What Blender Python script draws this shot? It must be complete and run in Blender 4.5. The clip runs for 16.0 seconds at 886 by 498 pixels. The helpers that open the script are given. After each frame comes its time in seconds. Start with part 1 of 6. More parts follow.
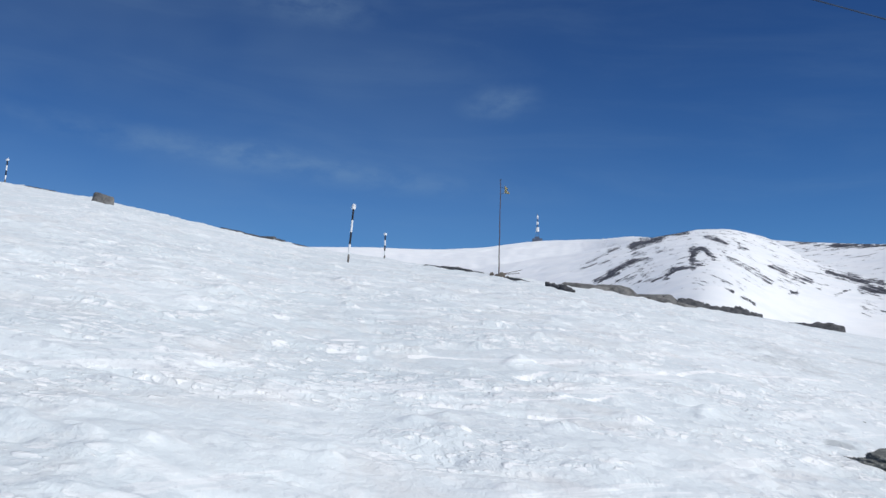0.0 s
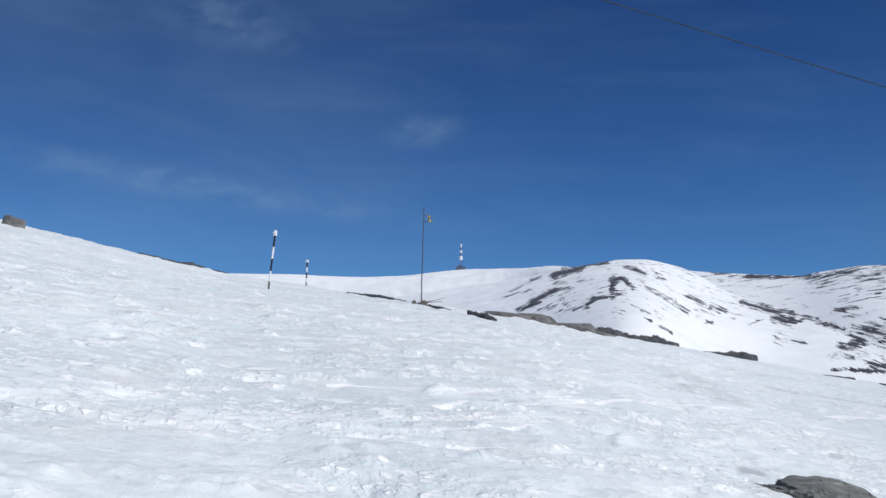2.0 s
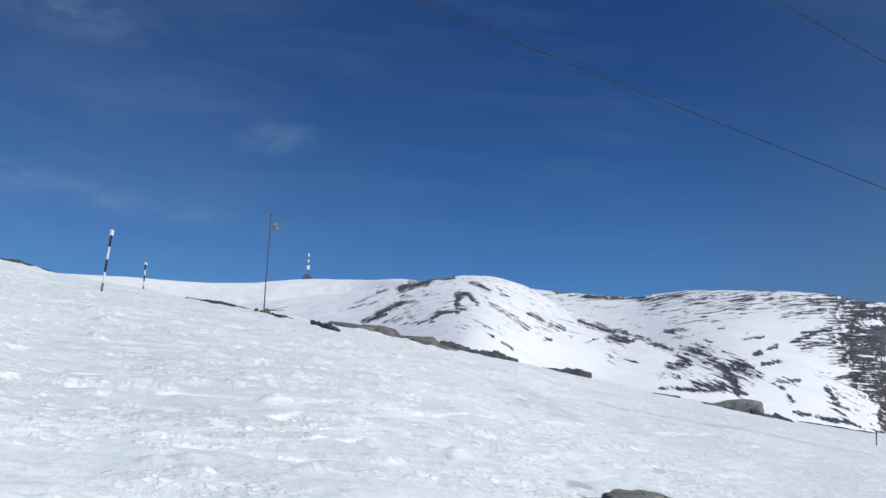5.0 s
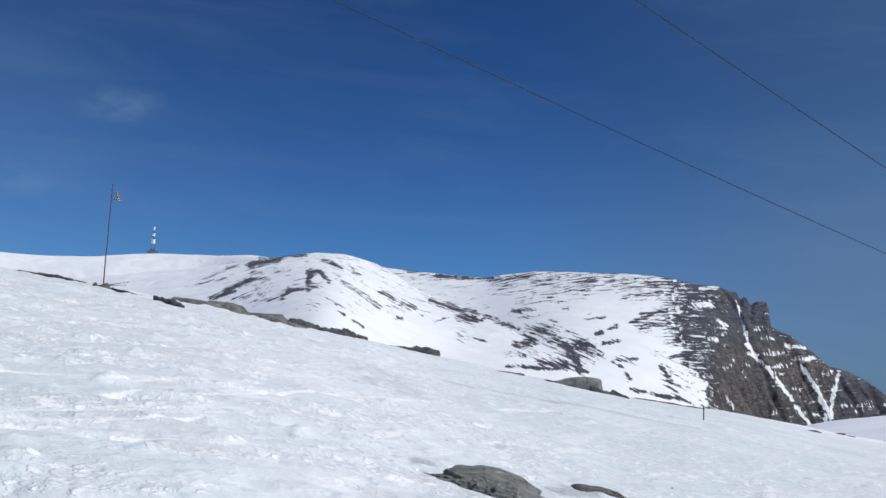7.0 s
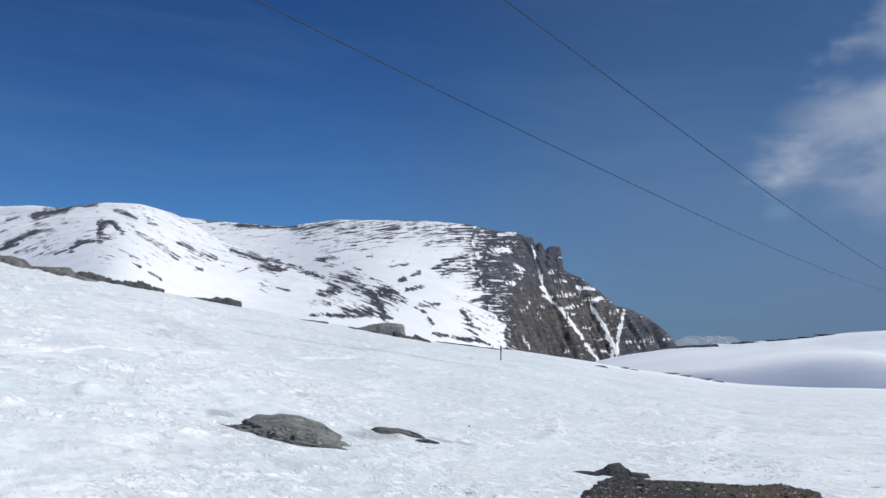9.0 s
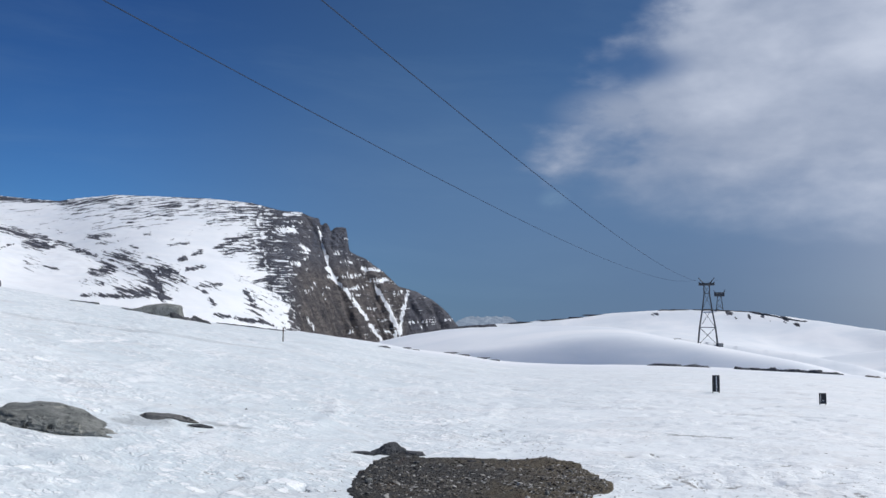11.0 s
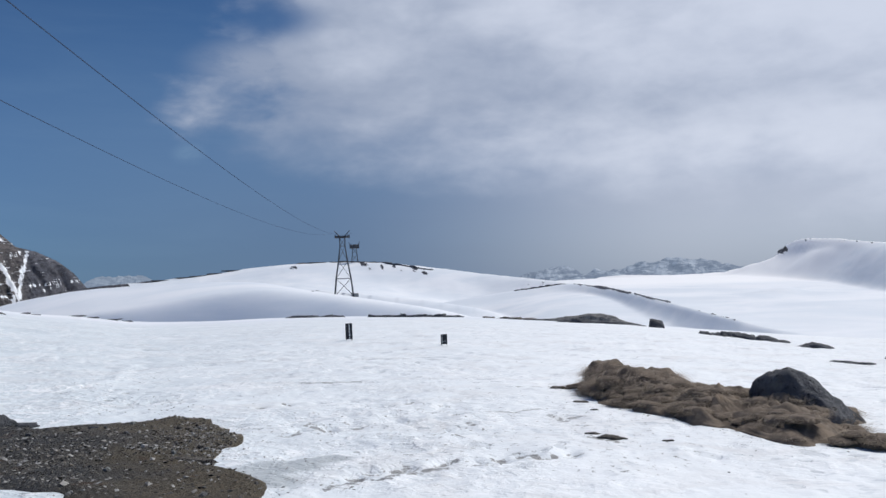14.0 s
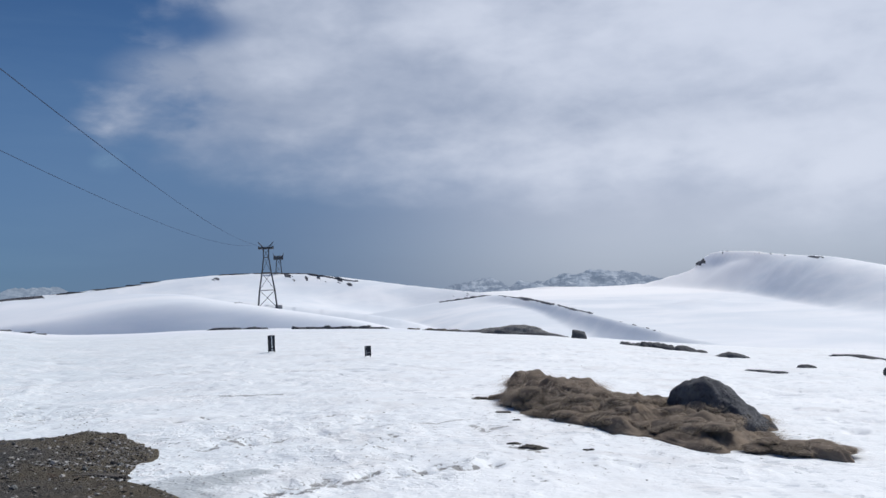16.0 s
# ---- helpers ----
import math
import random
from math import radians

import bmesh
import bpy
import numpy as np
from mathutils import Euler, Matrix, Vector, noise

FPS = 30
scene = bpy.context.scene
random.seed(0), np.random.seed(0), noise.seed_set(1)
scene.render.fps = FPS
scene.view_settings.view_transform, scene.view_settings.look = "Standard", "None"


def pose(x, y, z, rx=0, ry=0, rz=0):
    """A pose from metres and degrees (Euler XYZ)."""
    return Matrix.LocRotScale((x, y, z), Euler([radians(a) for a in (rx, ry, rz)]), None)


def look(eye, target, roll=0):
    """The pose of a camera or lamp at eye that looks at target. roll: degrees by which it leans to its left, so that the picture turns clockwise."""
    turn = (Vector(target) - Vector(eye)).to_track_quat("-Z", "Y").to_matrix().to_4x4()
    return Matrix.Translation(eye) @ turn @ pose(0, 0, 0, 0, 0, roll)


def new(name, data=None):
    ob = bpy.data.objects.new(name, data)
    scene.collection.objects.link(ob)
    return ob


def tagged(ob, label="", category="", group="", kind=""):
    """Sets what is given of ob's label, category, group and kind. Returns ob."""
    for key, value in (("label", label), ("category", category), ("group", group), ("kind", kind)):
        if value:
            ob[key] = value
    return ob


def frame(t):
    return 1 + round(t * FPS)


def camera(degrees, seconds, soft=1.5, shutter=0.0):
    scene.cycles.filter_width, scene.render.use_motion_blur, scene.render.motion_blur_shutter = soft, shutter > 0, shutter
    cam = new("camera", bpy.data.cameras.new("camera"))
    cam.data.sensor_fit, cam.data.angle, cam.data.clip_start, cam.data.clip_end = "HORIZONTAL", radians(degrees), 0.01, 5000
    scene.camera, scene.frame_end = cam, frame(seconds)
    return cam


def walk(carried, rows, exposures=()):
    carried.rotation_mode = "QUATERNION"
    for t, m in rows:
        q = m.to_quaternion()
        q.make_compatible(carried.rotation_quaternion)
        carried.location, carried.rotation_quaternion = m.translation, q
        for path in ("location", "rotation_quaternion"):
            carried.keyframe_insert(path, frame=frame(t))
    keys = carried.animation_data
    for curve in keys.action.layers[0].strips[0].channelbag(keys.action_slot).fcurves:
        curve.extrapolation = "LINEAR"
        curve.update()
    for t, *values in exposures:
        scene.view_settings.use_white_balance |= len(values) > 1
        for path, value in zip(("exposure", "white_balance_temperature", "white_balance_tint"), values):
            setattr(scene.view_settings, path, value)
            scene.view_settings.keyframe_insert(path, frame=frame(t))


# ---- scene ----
cam = camera(50.07, 16.0)
EYE = 1.5
# seconds; metres right, ahead and up of the first eye; yaw, pitch and lean in degrees
ROWS = [
    (0.0, 0.000, 0.000, 0.000, -2.04, 6.50, -1.29),
    (0.5, 0.007, 0.012, 0.004, -3.23, 6.71, -1.10),
    (1.0, 0.015, 0.022, 0.003, -3.61, 7.17, -1.05),
    (1.5, 0.028, 0.029, 0.001, -5.06, 7.66, -1.07),
    (2.0, 0.035, 0.034, 0.004, -6.65, 8.29, -1.25),
    (2.5, 0.040, 0.040, 0.007, -7.64, 8.52, -1.52),
    (3.0, 0.053, 0.046, 0.004, -8.72, 8.91, -1.80),
    (3.5, 0.065, 0.060, 0.001, -11.15, 8.91, -2.21),
    (4.0, 0.075, 0.078, 0.002, -13.25, 9.16, -2.46),
    (6.5, 0.137, 0.127, -0.003, -21.52, 8.63, -2.06),
    (7.0, 0.158, 0.134, -0.001, -24.89, 8.33, -2.19),
    (7.5, 0.178, 0.138, -0.012, -27.73, 7.85, -1.74),
    (8.0, 0.194, 0.141, -0.018, -30.88, 6.18, -1.05),
    (8.2, 0.200, 0.141, -0.017, -32.11, 5.95, -0.78),
    (10.3, 0.274, 0.117, -0.007, -45.59, 4.36, 0.19),
    (10.5, 0.282, 0.119, -0.007, -47.12, 4.13, 0.19),
    (11.0, 0.310, 0.127, -0.006, -49.77, 4.29, 0.08),
    (11.5, 0.336, 0.130, -0.013, -53.18, 4.53, 0.20),
    (12.0, 0.362, 0.124, -0.021, -57.89, 3.29, 0.50),
    (12.5, 0.384, 0.116, -0.027, -60.71, 2.56, 0.85),
    (13.0, 0.402, 0.111, -0.028, -64.52, 2.13, 1.03),
    (13.5, 0.419, 0.097, -0.032, -67.40, 1.25, 1.56),
    (14.0, 0.443, 0.071, -0.039, -71.32, 1.12, 2.20),
    (14.5, 0.459, 0.063, -0.049, -73.17, 1.06, 2.14),
    (15.0, 0.466, 0.069, -0.052, -75.14, 1.26, 1.14),
    (15.5, 0.474, 0.058, -0.056, -75.36, 1.29, 1.64),
    (16.0, 0.479, 0.055, -0.050, -75.85, 1.65, 2.15),
]
walk(cam, [(t, pose(x, y, EYE + z, 90 + pitch, 0, yaw) @ pose(0, 0, 0, 0, 0, -lean)) for t, x, y, z, yaw, pitch, lean in ROWS],
     exposures=((0.0, 0.04), (6.5, 0.02), (8.0, 0.08), (10.5, 0.07), (12.0, 0.04), (13.5, 0.05), (16.0, 0.08)))

# ---- sky, sun ----
SUN_AZ, SUN_EL = 128.0, 53.0


def bearing(az, r, z=0.0):
    """Place at a bearing (degrees clockwise from ahead), a distance and a height."""
    a = radians(az)
    return Vector((math.sin(a) * r, math.cos(a) * r, z))


sun = new("sun", bpy.data.lights.new("sun", "SUN"))
sun.data.energy, sun.data.angle, sun.data.color = 2.75, radians(1.8), (1.0, 0.97, 0.92)
sun.matrix_world = look(bearing(SUN_AZ, 100, 100 * math.tan(radians(SUN_EL))), (0, 0, 0))

world = bpy.data.worlds.new("sky")
scene.world = world
world.use_nodes = True


class Nodes:
    """Short-hand for building a node tree."""

    def __init__(self, tree):
        self.tree = tree
        tree.nodes.clear()

    def add(self, kind, ins=None):
        node = self.tree.nodes.new(kind)
        if ins:
            self.feed(node, ins)
        return node

    def feed(self, node, ins):
        for key, value in ins.items():
            self.put(node.inputs[key], value)
        return node

    def put(self, socket, value):
        if isinstance(value, bpy.types.NodeSocket):
            self.tree.links.new(value, socket)
        else:
            socket.default_value = value

    def math(self, op, a, b=0.0, clamp=False):
        node = self.add("ShaderNodeMath", {0: a, 1: b})
        node.operation, node.use_clamp = op, clamp
        return node.outputs[0]

    def ramp(self, value, lo, hi, a=0.0, b=1.0):
        node = self.add("ShaderNodeMapRange", {0: value, 1: lo, 2: hi, 3: a, 4: b})
        node.interpolation_type = "SMOOTHSTEP"
        return node.outputs[0]

    def mix(self, fac, a, b):
        node = self.add("ShaderNodeMix")
        node.data_type = "RGBA"
        self.feed(node, {0: fac, 6: a, 7: b})
        return node.outputs[2]

    def noise(self, vector, scale, detail=4.0, rough=0.55, warp=0.0):
        node = self.add("ShaderNodeTexNoise", {"Vector": vector, "Scale": scale, "Detail": detail, "Roughness": rough, "Distortion": warp})
        return node.outputs[0]

    def scaled(self, vector, s):
        node = self.add("ShaderNodeVectorMath", {0: vector, 1: s})
        node.operation = "MULTIPLY"
        return node.outputs[0]


def build_sky():
    n = Nodes(world.node_tree)
    sky = n.add("ShaderNodeTexSky")
    sky.sky_type, sky.sun_disc = "NISHITA", False
    sky.sun_elevation, sky.sun_rotation = radians(SUN_EL), radians(SUN_AZ)
    sky.altitude, sky.air_density, sky.dust_density, sky.ozone_density = 2200.0, 1.0, 0.5, 3.0
    way = n.add("ShaderNodeTexCoord").outputs["Generated"]
    xyz = n.add("ShaderNodeSeparateXYZ", {0: way})
    x, y, z = xyz.outputs
    az = n.math("MULTIPLY", n.math("ARCTAN2", x, y), 180 / math.pi)
    flat = n.math("SQRT", n.math("ADD", n.math("MULTIPLY", x, x), n.math("MULTIPLY", y, y)))
    el = n.math("MULTIPLY", n.math("ARCTAN2", z, flat), 180 / math.pi)
    dome = n.add("ShaderNodeCombineXYZ", {0: n.math("MULTIPLY", az, 0.055), 1: n.math("MULTIPLY", el, 0.11), 2: 0.0}).outputs[0]
    big = n.noise(dome, 1.0, 3.0, 0.5, 0.2)
    mid = n.noise(dome, 2.3, 4.0, 0.5, 0.15)
    fine = n.noise(dome, 7.0, 6.0, 0.6, 0.2)
    puff = n.math("SUBTRACT", n.math("ADD", n.math("MULTIPLY", mid, 0.76), n.math("MULTIPLY", fine, 0.24)), 0.5)
    # clear blue, paler towards the horizon
    tint = n.mix(n.ramp(el, 3.0, 24.0), (0.56, 1.07, 1.62, 1), (0.31, 0.66, 1.18, 1))
    tint = n.mix(n.math("MULTIPLY", n.ramp(az, 26.0, 50.0), 0.24), tint, (0.0, 0.02, 0.08, 1))
    blue = n.add("ShaderNodeMix")
    blue.data_type, blue.blend_type = "RGBA", "MULTIPLY"
    n.feed(blue, {0: 1.0, 6: sky.outputs[0], 7: tint})
    # grey-blue mist under the cloud bank
    veil = n.math("MULTIPLY", n.ramp(az, 24.0, 70.0), n.ramp(el, 16.0, 3.0))
    mist = n.mix(n.ramp(el, 0.0, 7.0), (3.4, 4.1, 6.0, 1), (3.7, 5.0, 7.8, 1))
    mist = n.mix(n.math("MULTIPLY", n.ramp(az, 62.0, 88.0), n.ramp(el, -6.0, 2.5)), mist, (9.6, 10.2, 12.0, 1))
    hazed = n.mix(n.math("MULTIPLY", veil, 0.85), blue.outputs[2], mist)
    hazed = n.mix(n.math("MULTIPLY", n.math("MULTIPLY", n.ramp(n.math("ABSOLUTE", n.math("SUBTRACT", az, 57.0)), 30.0, 4.0), n.ramp(el, 20.0, 6.0, 0.62, 1.0)), 0.55), hazed, (1.65, 3.4, 6.2, 1))
    # thin cirrus
    cir = n.noise(n.add("ShaderNodeCombineXYZ", {0: n.math("MULTIPLY", az, 0.07), 1: n.math("ADD", n.math("MULTIPLY", el, 0.38), n.math("MULTIPLY", az, 0.022)), 2: 3.0}).outputs[0], 1.0, 6.0, 0.6, 0.5)

    def near_place(a0, e0, wa, we, fall=0.0):
        off = n.math("SUBTRACT", az, a0)
        da = n.math("DIVIDE", off, wa)
        de = n.math("DIVIDE", n.math("ADD", n.math("SUBTRACT", el, e0), n.math("MULTIPLY", off, fall)), we)
        return n.ramp(n.math("SQRT", n.math("ADD", n.math("MULTIPLY", da, da), n.math("MULTIPLY", de, de))), 1.0, 0.1)

    wisp = n.math("MULTIPLY", n.ramp(cir, 0.42, 0.8), 0.055)
    wisp = n.math("ADD", wisp, n.math("MULTIPLY", n.math("MULTIPLY", n.ramp(az, 22.0, -12.0), n.ramp(big, 0.2, 0.7)), 0.13))
    for a0, e0, wa, we, fall, amount in ((5.4, 15.3, 3.4, 1.5, -0.1, 0.22), (-9.0, 11.4, 22.0, 1.3, 0.1, 0.2), (-9.2, 12.0, 3.0, 0.9, 0.0, 0.14), (-7.0, 21.0, 7.0, 2.2, 0.1, 0.2), (56.5, 7.2, 1.3, 0.9, 0.0, 0.3)):
        wisp = n.math("ADD", wisp, n.math("MULTIPLY", near_place(a0, e0, wa, we, fall), n.math("MULTIPLY", n.ramp(fine, 0.25, 0.75), amount)))
    thin = n.mix(wisp, hazed, (5.0, 7.7, 10.6, 1))
    # the bank of cloud begins at a bearing and reaches round to the sun
    edge = n.math("SUBTRACT", az, n.math("MULTIPLY", n.math("MAXIMUM", n.math("SUBTRACT", el, 12.5), 0.0), 0.8))
    edge = n.math("ADD", edge, n.math("MULTIPLY", puff, 20.0))
    bank = n.ramp(edge, 55.5, 62.0)
    base = n.math("ADD", n.math("ADD", el, n.math("MULTIPLY", n.math("SUBTRACT", az, 60.0), 0.13)), n.math("MULTIPLY", puff, 7.0))
    bank = n.math("MULTIPLY", bank, n.ramp(base, 5.2, 11.5))
    bank = n.math("MULTIPLY", bank, n.math("SUBTRACT", 1.0, n.math("MULTIPLY", near_place(61.6, 14.9, 4.2, 1.7), 0.9)))
    bank = n.math("MULTIPLY", bank, n.ramp(n.math("ABSOLUTE", n.math("SUBTRACT", az, 75.0)), 160.0, 110.0))
    tip = n.math("MULTIPLY", near_place(61.0, 12.3, 5.5, 2.2), n.ramp(fine, 0.2, 0.5, 0.5, 1.0))
    bank = n.math("MAXIMUM", bank, n.math("MULTIPLY", tip, 0.95))
    light = n.math("ADD", n.math("MULTIPLY", big, 0.35), n.math("ADD", n.math("MULTIPLY", puff, 0.95), n.math("MULTIPLY", n.math("ADD", n.ramp(el, 4.0, 20.0), n.math("MULTIPLY", n.ramp(az, 56.0, 92.0), 4.0)), 0.11)))
    body = n.mix(n.ramp(light, 0.16, 0.82), (6.0, 7.15, 9.6, 1), (12.7, 13.7, 16.0, 1))
    full = n.mix(n.math("MULTIPLY", bank, 0.92), thin, body)
    back = n.add("ShaderNodeBackground", {0: full, 1: 0.05})
    n.add("ShaderNodeOutputWorld", {0: back.outputs[0]})


build_sky()

# ---- materials ----
import functools


def material(name):
    m = bpy.data.materials.new(name)
    m.use_nodes = True
    n = Nodes(m.node_tree)
    pos = n.add("ShaderNodeTexCoord").outputs["Object"]
    return m, n, pos


def finish(n, color, rough=0.8, bump=None, strength=0.4, distance=0.05, metal=0.0, spec=0.3):
    shader = n.add("ShaderNodeBsdfPrincipled", {"Base Color": color, "Roughness": rough, "Metallic": metal, "Specular IOR Level": spec})
    if bump is not None:
        node = n.add("ShaderNodeBump", {"Strength": strength, "Distance": distance, "Height": bump})
        n.put(shader.inputs["Normal"], node.outputs[0])
    n.add("ShaderNodeOutputMaterial", {0: shader.outputs[0]})


def snow_and_rock():
    """Crusted spring snow with flakes, wind streaks and dirt; bare bedded rock where the attribute 'rock' and the grain of the beds let it through."""
    m, n, pos = material("snow_and_rock")

    def layer(name):
        node = n.add("ShaderNodeAttribute")
        node.attribute_name = name
        return node.outputs["Fac"]

    rock, near, icy, far_bright = layer("rock"), layer("near"), layer("ice"), layer("far_bright")
    # bedded rock: thin broken layers that dip with the hill
    beds = n.add("ShaderNodeCombineXYZ", {0: layer("along"), 1: layer("bed"), 2: 0.0}).outputs[0]
    long_bed = n.noise(n.scaled(beds, (0.045, 0.42, 1.0)), 1.0, 7.0, 0.6, 0.35)
    short_bed = n.noise(n.scaled(beds, (0.17, 0.95, 1.0)), 1.0, 5.0, 0.62, 0.25)
    block = n.noise(pos, 0.13, 7.0, 0.7, 0.3)
    grain = n.math("ADD", n.math("ADD", n.math("MULTIPLY", long_bed, 0.56), n.math("MULTIPLY", short_bed, 0.28)), n.math("MULTIPLY", block, 0.16))
    grain = n.math("ADD", n.math("MULTIPLY", n.math("SUBTRACT", grain, 0.5), 1.55), 0.5)
    cut = n.math("SUBTRACT", grain, n.math("SUBTRACT", 0.74, n.math("MULTIPLY", rock, 0.48)))
    bare = n.math("MULTIPLY", n.ramp(cut, -0.016, 0.022), n.ramp(rock, 0.03, 0.12))
    warm = layer("warm")
    tone = n.noise(pos, 0.05, 6.0, 0.62, 0.5)
    brown = n.mix(n.ramp(tone, 0.34, 0.68), (0.10, 0.095, 0.10, 1), (0.20, 0.177, 0.17, 1))
    # bluish rock: some of the crags' distance haze is put into this colour
    blue = n.mix(n.ramp(tone, 0.34, 0.68), (0.07, 0.08, 0.112, 1), (0.135, 0.145, 0.18, 1))
    stone = n.mix(warm, blue, brown)
    speck = n.noise(n.scaled(beds, (0.16, 0.34, 1.0)), 1.0, 7.0, 0.72, 0.4)
    stone = n.mix(n.math("MULTIPLY", n.ramp(speck, 0.60, 0.36), 0.72), stone, (0.04, 0.04, 0.047, 1))
    crack = n.noise(n.scaled(pos, (0.16, 0.16, 0.05)), 1.0, 7.0, 0.7, 0.8)
    stone = n.mix(n.math("MULTIPLY", n.ramp(crack, 0.49, 0.38), 0.8), stone, (0.035, 0.036, 0.045, 1))
    # crusted old snow: pale angular flakes on a greyer, wetter ground, smudged with dust
    bend = n.add("ShaderNodeTexNoise", {"Vector": pos, "Scale": 5.0, "Detail": 4.0, "Roughness": 0.6}).outputs["Color"]

    def flakes(scale, lo, hi):
        place = n.add("ShaderNodeVectorMath", {0: n.scaled(pos, (scale * 0.8, scale, 1.0)), 1: n.scaled(bend, (1.5, 1.5, 0.0))})
        cell = n.add("ShaderNodeTexVoronoi", {"Vector": place.outputs[0], "Scale": 1.0, "Randomness": 1.0})
        cell.voronoi_dimensions = "2D"
        chance = n.add("ShaderNodeSeparateXYZ", {0: cell.outputs["Color"]}).outputs[0]
        size = n.ramp(chance, lo, hi, 0.0, 0.62)
        return n.ramp(n.math("SUBTRACT", size, cell.outputs["Distance"]), 0.0, 0.16)

    crust = n.noise(n.scaled(pos, (11.0, 8.0, 5.0)), 1.0, 5.0, 0.65, 0.2)
    plates = n.noise(n.scaled(pos, (8.5, 6.5, 1.0)), 1.0, 3.0, 0.55, 0.35)
    flake = n.noise(n.scaled(pos, (2.6, 2.0, 1.0)), 1.0, 5.0, 0.6, 0.15)
    drift = n.noise(n.scaled(pos, (0.30, 0.30, 13.0)), 1.0, 5.0, 0.62, 0.25)
    patch = n.noise(pos, 0.22, 5.0, 0.6, 0.4)
    soot = n.noise(n.scaled(pos, (0.9, 0.9, 1.0)), 1.0, 6.0, 0.65, 0.8)
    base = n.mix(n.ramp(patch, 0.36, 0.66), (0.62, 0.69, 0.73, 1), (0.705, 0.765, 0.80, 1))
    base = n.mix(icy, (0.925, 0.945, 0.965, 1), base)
    base = n.mix(n.math("MULTIPLY", n.ramp(soot, 0.46, 0.74), 0.5), base, (0.64, 0.625, 0.62, 1))
    calm = n.ramp(n.noise(n.scaled(pos, (0.5, 0.5, 4.0)), 1.0, 4.0, 0.62, 0.3), 0.40, 0.57)
    chips = n.math("MAXIMUM", n.math("MAXIMUM", flakes(4.5, 0.66, 1.05), flakes(9.0, 0.55, 1.05)), n.math("MULTIPLY", flakes(17.0, 0.55, 1.05), 0.8))
    chips = n.math("MULTIPLY", chips, n.ramp(calm, 0.0, 1.0, 0.15, 0.85))
    chips = n.math("MULTIPLY", chips, n.ramp(icy, 0.25, 0.9, 0.45, 1.0))
    swell = n.math("MULTIPLY", n.ramp(plates, 0.44, 0.66), n.ramp(calm, 0.0, 1.0, 0.15, 1.0))
    lines = n.math("MULTIPLY", n.ramp(drift, 0.585, 0.625), 0.5)
    pale = n.math("MAXIMUM", n.math("MULTIPLY", n.ramp(flake, 0.57, 0.66), 0.35), lines)
    pale = n.math("MAXIMUM", pale, n.math("MULTIPLY", n.ramp(n.math("ADD", layer("pale"), n.math("SUBTRACT", flake, 0.5)), 0.35, 0.6), 0.95))
    pale = n.math("MAXIMUM", pale, chips)
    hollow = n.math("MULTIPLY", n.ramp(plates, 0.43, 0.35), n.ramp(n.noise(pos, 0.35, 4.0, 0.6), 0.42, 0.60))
    crumb = n.noise(n.scaled(pos, (10.0, 13.0, 1.0)), 1.0, 5.0, 0.75, 0.6)
    # dirt marks, with the painted shade of the footprints among them
    grime_shade = n.ramp(n.math("ADD", n.math("MULTIPLY", layer("soil"), 0.2), crumb), 0.74, 0.80)
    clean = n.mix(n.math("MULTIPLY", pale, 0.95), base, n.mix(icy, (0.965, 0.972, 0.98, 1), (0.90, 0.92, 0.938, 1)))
    # hollows and dents also darkened in colour, painted shade of the broken crust
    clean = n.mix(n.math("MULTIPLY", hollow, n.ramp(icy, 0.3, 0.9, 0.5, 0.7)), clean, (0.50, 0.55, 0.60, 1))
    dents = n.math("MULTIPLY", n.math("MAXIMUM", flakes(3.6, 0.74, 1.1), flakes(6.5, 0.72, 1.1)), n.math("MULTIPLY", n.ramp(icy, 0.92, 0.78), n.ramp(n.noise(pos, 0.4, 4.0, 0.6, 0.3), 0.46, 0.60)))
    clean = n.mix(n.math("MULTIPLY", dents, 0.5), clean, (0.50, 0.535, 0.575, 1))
    slush = n.ramp(n.math("ADD", layer("wet"), n.math("MULTIPLY", n.math("SUBTRACT", flake, 0.5), 1.0)), 0.12, 0.72)
    clean = n.mix(n.math("MULTIPLY", slush, 0.85), clean, (0.43, 0.465, 0.485, 1))
    # far snow, uneven in tone; cloud shade on dome and plateau painted in darker
    far_tone = n.noise(n.scaled(pos, (0.03, 0.03, 0.12)), 1.0, 7.0, 0.62, 0.4)
    plain = n.mix(n.ramp(far_tone, 0.35, 0.65), (0.735, 0.785, 0.84, 1), (0.855, 0.88, 0.915, 1))
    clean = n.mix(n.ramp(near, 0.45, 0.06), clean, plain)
    paler_snow = n.mix(n.ramp(far_tone, 0.32, 0.62), (0.80, 0.84, 0.885, 1), (0.865, 0.89, 0.92, 1))
    paler_snow = n.mix(n.ramp(icy, 0.35, 0.6), (0.955, 0.96, 0.97, 1), paler_snow)
    clean = n.mix(far_bright, clean, paler_snow)
    clean = n.mix(n.math("MULTIPLY", grime_shade, 0.85), clean, (0.2, 0.195, 0.19, 1))
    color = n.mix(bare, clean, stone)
    height = n.math("ADD", n.math("ADD", n.math("MULTIPLY", crust, 0.12), n.math("MULTIPLY", swell, 0.08)), n.math("ADD", n.math("MULTIPLY", flake, 0.4), n.math("MULTIPLY", drift, 0.12)))
    height = n.math("ADD", height, n.math("SUBTRACT", n.math("MULTIPLY", chips, 0.10), n.math("MULTIPLY", dents, 0.16)))
    height = n.math("MULTIPLY", n.math("MULTIPLY", height, near), n.ramp(icy, 0.0, 1.0, 0.5, 1.0))
    height = n.math("ADD", height, n.math("MULTIPLY", n.math("MULTIPLY", bare, speck), 40.0))
